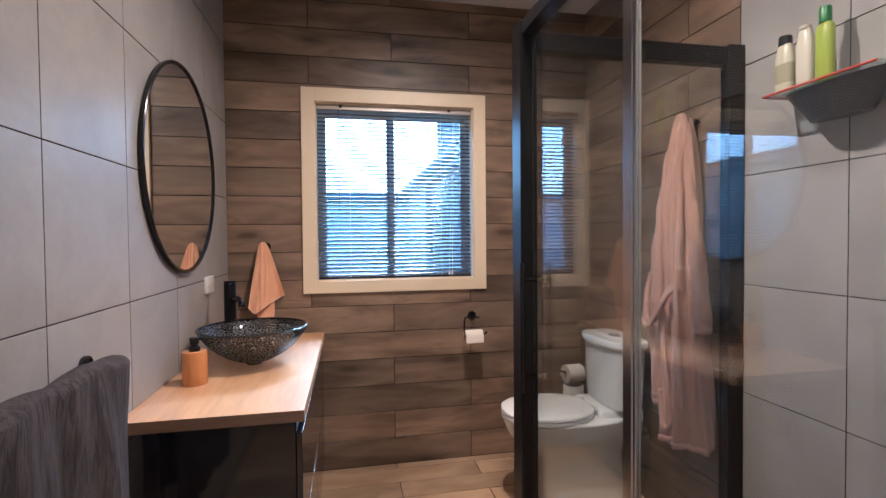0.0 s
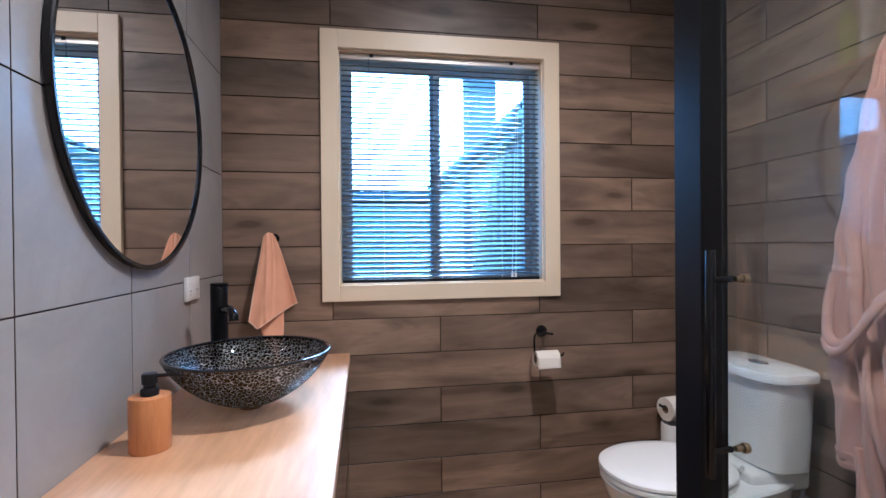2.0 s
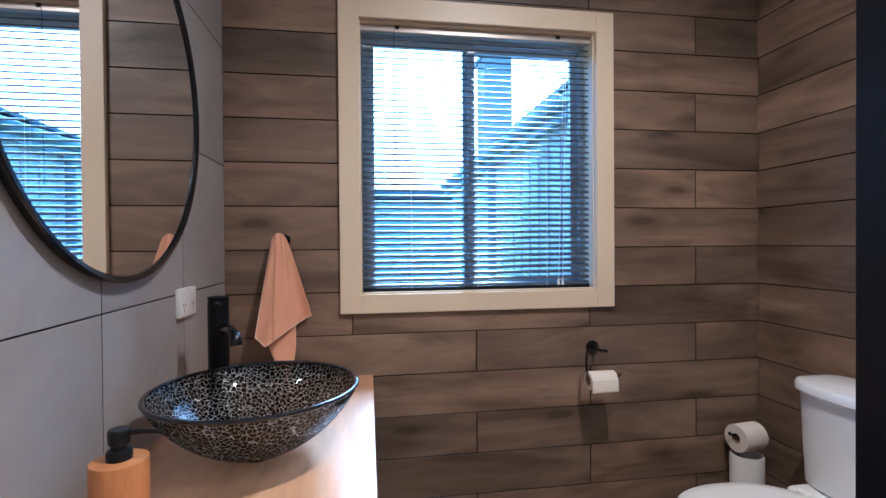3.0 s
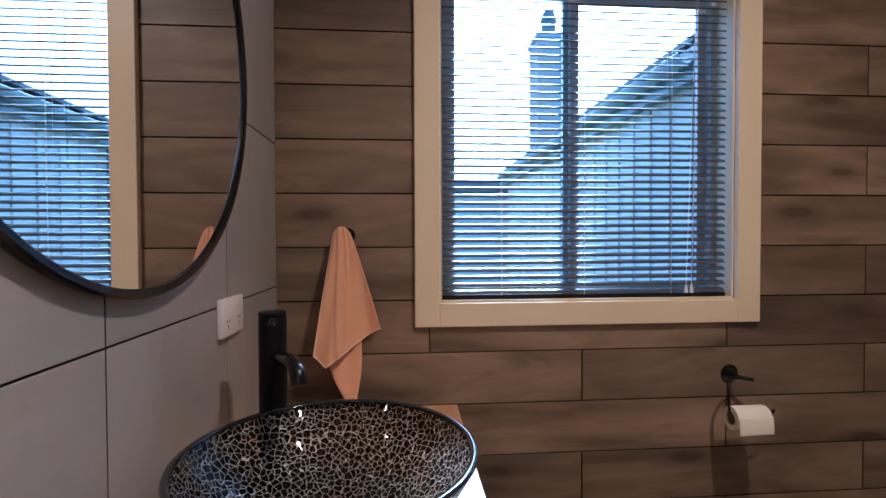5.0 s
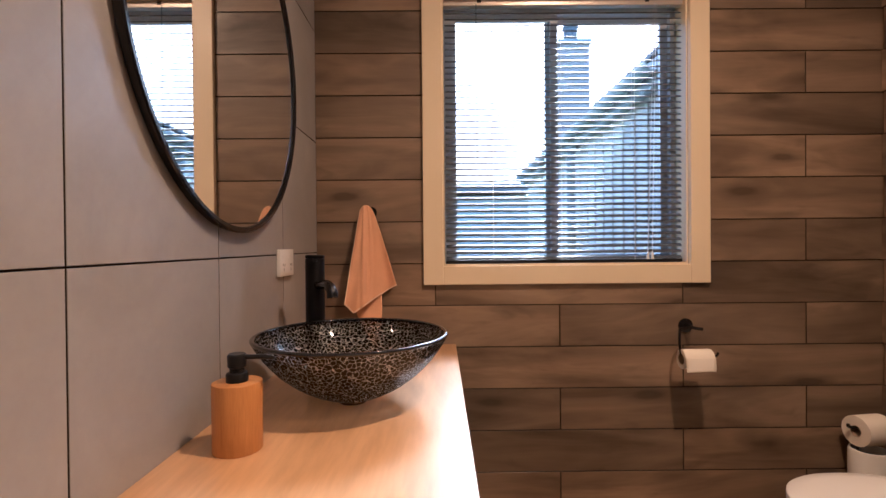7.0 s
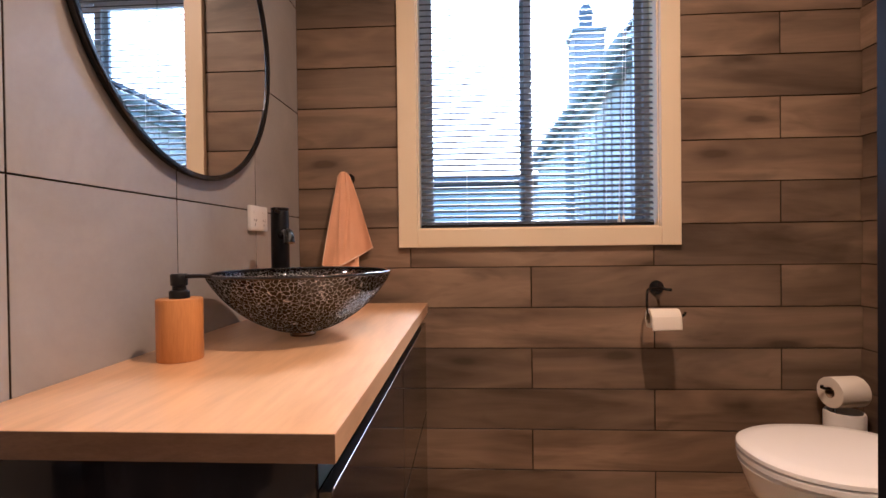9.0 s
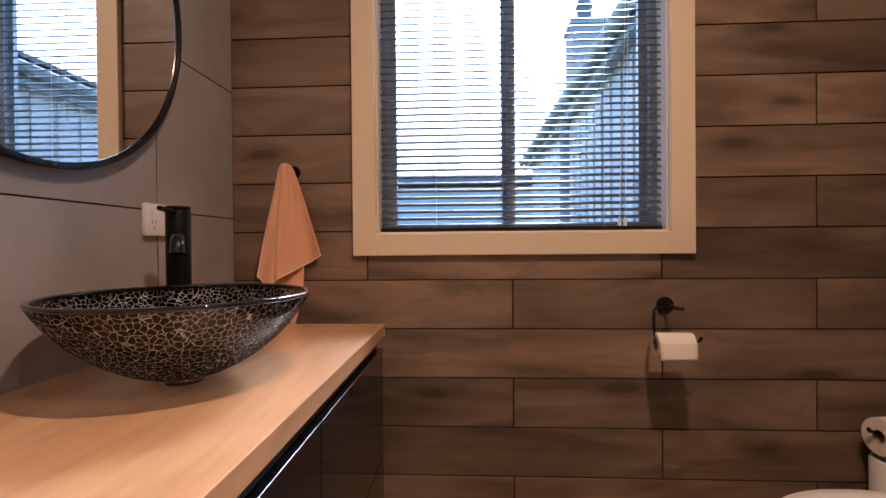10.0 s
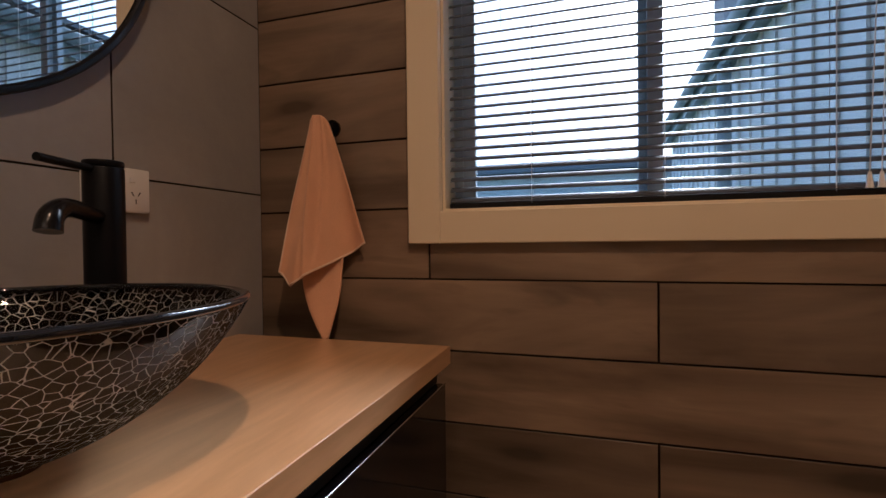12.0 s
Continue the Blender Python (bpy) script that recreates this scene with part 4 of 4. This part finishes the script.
def bottle(y, h, r, mat, tall_cap, label):
    t = thing("bottle", (EAST - 0.062, y, 1.746), label, "bottle", "bottles on the shower shelf")
    if tall_cap > 0.03:
        sec = [(0.0, 0.94), (0.004, 1.0), (h * 0.5, 1.0), (h * 0.90, 0.97), (h * 0.96, 0.86), (h, 0.5)]
    else:
        sec = [(0.0, 0.86), (0.004, 0.92), (h * 0.35, 1.0), (h * 0.7, 0.98), (h * 0.9, 0.80), (h * 0.98, 0.66), (h, 0.55)]
    part("flask", loft(bmesh.new(), [superring(0, 0, z, r * 0.62 * k, r * k, 2.4, 32) for z, k in sec]), mat, t, smooth="all")
    cap_mat = {"cream_bottle": M["black"], "pale_bottle": M["pale"], "green_bottle": M["green_cap"]}[mat.name]
    part("cap", lathe(bmesh.new(), [(r * 0.60, h), (r * 0.60, h + tall_cap * 0.9), (r * 0.52, h + tall_cap)], 24), cap_mat, t, "screw cap", True)
    if mat.name == "cream_bottle":
        part("paper_label", loft(bmesh.new(), [superring(0, 0, z, r * 0.630, r * 1.010, 2.4, 32) for z in (h * 0.22, h * 0.60)]), M["label"], t, "printed olive label", True)


M["pale"] = material("pale_bottle", (0.60, 0.57, 0.46), 0.3)
M["green_cap"] = material("dark_green_cap", (0.03, 0.16, 0.03), 0.35)
M["label"] = material("olive_label", (0.33, 0.31, 0.20), 0.5)
bottle(1.186, 0.158, 0.031, M["shampoo"], 0.026, "cream shampoo bottle with a black cap on the shower shelf")
bottle(1.118, 0.178, 0.027, M["pale"], 0.010, "slim pale conditioner bottle on the shower shelf")
bottle(1.056, 0.172, 0.026, M["green"], 0.045, "lime green bottle with a dark green cap on the shower shelf")

# ---- ceiling lamps ----
# the third fitting only houses the added south lamp
for lx, ly, share, cone in LAMPS:
    cl = thing("ceiling_downlight", (lx, ly, TOP), "round white recessed ceiling downlight with a warm glow", "ceiling light", "ceiling downlights")
    part("ring", lathe(bmesh.new(), [(0.040, -0.001), (0.040, -0.006), (0.050, -0.008), (0.055, -0.001)], 40, closed=True), M["white_plastic"], cl, smooth=True)
    part("diffuser", lathe(bmesh.new(), [(0.0385, -0.001), (0.0385, -0.004), (0.002, -0.004)], 40), M["glow"], cl, "glowing diffuser")

# ---- outside ----
ground = structure("ground", made_box(-150, 150, -100, 200, -0.75, -0.65), M["grass"], "flat lawn outside the window")
def prism_y(bm, pts, y0, y1):
    return loft(bm, [[(x, y, z) for x, z in pts] for y in (y0, y1)])


# a long low wing beside the window, its eave running away from it
EAVE_X, EAVE_Z, EAVE_Y0, EAVE_Y1, GZ = 0.735, 1.925, 2.80, 6.17, -0.65
wing = thing("timber_outbuilding", (0.80, 2.80, GZ), "pale board-and-batten timber outbuilding with a grey eave", "outbuilding")
wl = EAVE_Y1 - EAVE_Y0 - 0.12
part("wall", made_box(0.0, 3.2, 0.05, wl, 0.0, EAVE_Z - 0.10 - GZ), M["board"], wing, "pale painted vertical boards")
k = 0.10
while k < wl - 0.04:
    part("batten", made_box(-0.010, -0.001, k, k + 0.03, 0.0, EAVE_Z - 0.12 - GZ), M["board"], wing)
    k += 0.15
part("soffit", made_box(EAVE_X - 0.80 + 0.021, -0.001, 0.0, wl + 0.10, EAVE_Z - 0.118 - GZ, EAVE_Z - 0.108 - GZ), M["fascia"], wing)
part("fascia", made_box(EAVE_X - 0.80, EAVE_X - 0.80 + 0.02, 0.0, wl + 0.12, EAVE_Z - 0.13 - GZ, EAVE_Z - GZ - 0.02), M["fascia"], wing, "grey fascia board")
gut = [(EAVE_X - 0.80 - 0.03 + 0.055 * math.sin(a) * 0.55, EAVE_Z - GZ - 0.045 - 0.045 * math.cos(a)) for a in np.linspace(-1.5, 1.5, 9)]
part("gutter", prism_y(bmesh.new(), gut + [(x * 0.96 - 0.001, z + 0.006) for x, z in gut[::-1]], 0.0, wl + 0.12), M["fascia"], wing, "grey half-round gutter")
part("roof", prism_y(bmesh.new(), [(EAVE_X - 0.80, EAVE_Z - GZ), (3.3, EAVE_Z - GZ + 0.42), (3.3, EAVE_Z - GZ + 0.46), (EAVE_X - 0.80, EAVE_Z - GZ + 0.02)], 0.0, wl + 0.12), M["roofing"], wing, "grey low-pitched roof")
part("downpipe", rod(bmesh.new(), (-0.055, 1.35, 0.0), (-0.055, 1.35, EAVE_Z - 0.12 - GZ), 0.03, 12), M["fascia"], wing, smooth=True)

house = thing("neighbour_house", (3.8, 7.2, GZ), "neighbour house with a low roof and a brick chimney", "house")
part("wall", made_box(-2.0, 3.0, 0.0, 5.0, 0.0, 2.75), M["board"], house, "pale painted wall")
part("roof", loft(bmesh.new(), [[(-2.2, -0.2, 2.78), (3.2, -0.2, 2.78), (3.2, 5.2, 2.78), (-2.2, 5.2, 2.78)], [(-0.2, 2.0, 3.1), (1.2, 2.0, 3.1), (1.2, 3.0, 3.1), (-0.2, 3.0, 3.1)]]), M["roofing"], house, "grey hipped roof")
chim = part("chimney", made_box(1.56 - 3.8, 1.98 - 3.8, 0.45, 0.90, 0.0, 3.98 - GZ), M["brick"], house, "brick chimney")
part("chimney_cap", made_box(1.53 - 3.8, 2.01 - 3.8, 0.42, 0.93, 3.98 - GZ, 4.04 - GZ), M["fascia"], chim)
part("chimney_pot", lathe(bmesh.new(), [(0.10, 4.04 - GZ), (0.10, 4.27 - GZ), (0.12, 4.29 - GZ), (0.08, 4.42 - GZ)], 20, centre=(1.77 - 3.8, 0.67)), M["roofing"], chim, smooth=True)
shed = thing("garden_building", (-3.0, 9.0, GZ), "long low pale outbuilding with a dark gutter", "outbuilding")
part("wall", made_box(-6, 4.4, 0, 3, 0, 2.62), M["fence"], shed)
for q in range(11):
    part("weatherboard", made_box(-6, 4.4, -0.016, -0.001, 0.24 * q, 0.24 * q + 0.225), M["fence"], shed)
part("gutter", made_box(-6.2, 4.6, -0.26, -0.02, 2.66, 2.79), M["roofing"], shed, "dark gutter")
part("roof", loft(bmesh.new(), [[(-6.2, -0.25, 2.80), (4.6, -0.25, 2.80), (4.6, 3.2, 2.80), (-6.2, 3.2, 2.80)], [(-6.0, 1.4, 2.86), (4.4, 1.4, 2.86), (4.4, 1.6, 2.86), (-6.0, 1.6, 2.86)]]), M["roofing"], shed, "grey roof")


# ---- tiles and planks ----
CACHE = {}


def piece(parent, name, mat, w, h, centre, turn, flat=False, depth=None, notch=None):
    """One tile; its sides carry the joint's grout. notch: the stretch x0..x1 of which only z0..z1 is left."""
    key = (name, round(w, 4), round(h, 4), flat, notch)
    if key not in CACHE:
        bm = bmesh.new()
        d = depth or TH
        if notch:
            x0, x1, z0, z1 = notch
            for a, b, c0, c1 in ((-w / 2, x0, -h / 2, h / 2), (x0, x1, z0, z1), (x1, w / 2, -h / 2, h / 2)):
                if b - a > 0.002:
                    box(bm, a, b, 0.0, d, c0, c1)
            facing = [f.normal.y < -0.9 for f in bm.faces]
        else:
            if flat:
                box(bm, -w / 2, w / 2, -h / 2, h / 2, -d, 0.0)
                top = [f for f in bm.faces if f.normal.z > 0.9]
            else:
                box(bm, -w / 2, w / 2, 0.0, d, -h / 2, h / 2)
                top = [f for f in bm.faces if f.normal.y < -0.9]
            bmesh.ops.bevel(bm, geom=list({e for f in top for e in f.edges}), offset=0.0008, segments=1, affect="EDGES")
            bm.normal_update()
            facing = [(f.normal.z if flat else -f.normal.y) > 0.5 for f in bm.faces]
        for f, front in zip(bm.faces, facing):
            f.material_index = 0 if front else 1
        me = bpy.data.meshes.new(name)
        bm.to_mesh(me)
        bm.free()
        me.materials.append(mat)
        me.materials.append(M["grout"])
        CACHE[key] = me
    o = new(name, CACHE[key])
    o.parent = parent
    o.matrix_basis = pose(*centre, 0, 0, turn)
    return o


PITCH, LONG, GAP = 0.1534, 0.906, 0.0038


# the hole in the cladding, a little smaller than the architrave
HX0, HX1, HZ0, HZ1 = OX0 + 0.02, OX1 - 0.02, OZ0 + 0.02, OZ1 - 0.02
rows = int(TOP / PITCH) + 1
for k in range(rows):
    z0, z1 = k * PITCH + GAP / 2, min((k + 1) * PITCH, TOP) - GAP / 2
    start = 0.279 if k % 2 else 0.731
    for n in range(-2, 3):
        a, b = max(start + n * LONG, WEST), min(start + (n + 1) * LONG, EAST)
        if b - a < 0.01:
            continue
        e0, e1 = a + (GAP / 2 if a > WEST else 0), b - (GAP / 2 if b < EAST else -TH)
        if z1 < HZ0 or z0 > HZ1 or e1 < HX0 or e0 > HX1:
            piece(wall_north, "plank_tile", M["plank"], e1 - e0, z1 - z0, ((e0 + e1) / 2, NORTH, (z0 + z1) / 2), 0)
        elif z0 >= HZ0 and z1 <= HZ1:
            for s0, s1 in ((e0, HX0), (HX1, e1)):
                if s1 - s0 > 0.006:
                    piece(wall_north, "plank_tile", M["plank"], s1 - s0, z1 - z0, ((s0 + s1) / 2, NORTH, (z0 + z1) / 2), 0)
        else:
            # a plank notched round the corner of the window
            cx, cz = (e0 + e1) / 2, (z0 + z1) / 2
            k0, k1 = (z0, HZ0) if z0 < HZ0 else (HZ1, z1)
            piece(wall_north, "plank_tile", M["plank"], e1 - e0, z1 - z0, (cx, NORTH, cz), 0, notch=(max(e0, HX0) - cx, min(e1, HX1) - cx, k0 - cz, k1 - cz))
for k in range(rows):
    z0, z1 = k * PITCH, min((k + 1) * PITCH, TOP)
    start = 2.160 if k % 2 else 1.707
    for n in range(-2, 3):
        a, b = max(start + n * LONG, 1.430), min(start + (n + 1) * LONG, NORTH)
        if b - a > 0.01:
            e0, e1 = a + GAP / 2, b - (GAP / 2 if b < NORTH else 0.0006)
            piece(wall_east, "plank_tile", M["plank"], e1 - e0, z1 - z0 - GAP, (EAST, (e0 + e1) / 2, (z0 + z1) / 2), -90)
TZ = [0.0, 0.315, 0.717, 1.118, 1.518, 1.920, 2.322, TOP]
for z0, z1 in zip(TZ, TZ[1:]):
    for n in range(-6, 4):
        a, b = max(1.455 + (n) * 0.396, SOUTH), min(1.455 + (n + 1) * 0.396, NORTH)
        if b - a > 0.01:
            e0, e1 = a + 0.0016, b - (0.0016 if b < NORTH else 0.0006)
            piece(wall_west, "wall_tile", M["grey_tile"], e1 - e0, z1 - z0 - 0.003, (WEST, (e0 + e1) / 2, (z0 + z1) / 2), 90)
    for n in range(-6, 1):
        a, b = max(1.430 + (n - 1) * 0.396, SOUTH), min(1.430 + n * 0.396, 1.430)
        if b - a > 0.01:
            piece(wall_east, "wall_tile", M["grey_tile"], b - a - 0.003, z1 - z0 - 0.003, (EAST, (a + b) / 2, (z0 + z1) / 2), -90)
for k in range(22):
    y1 = NORTH - 0.060 - (k - 1) * PITCH if k else NORTH
    y0 = max(NORTH - 0.060 - k * PITCH, SOUTH)
    start = 0.283 if k % 2 == 0 else 0.732
    for n in range(-2, 3):
        a, b = max(start + n * LONG, WEST), min(start + (n + 1) * LONG, EAST)
        if b - a > 0.01 and y1 - y0 > 0.01:
            piece(floor, "floor_tile", M["floor_plank"], b - a - GAP, y1 - y0 - GAP, ((a + b) / 2, (y0 + y1) / 2, 0.0), 0, True, 0.010)
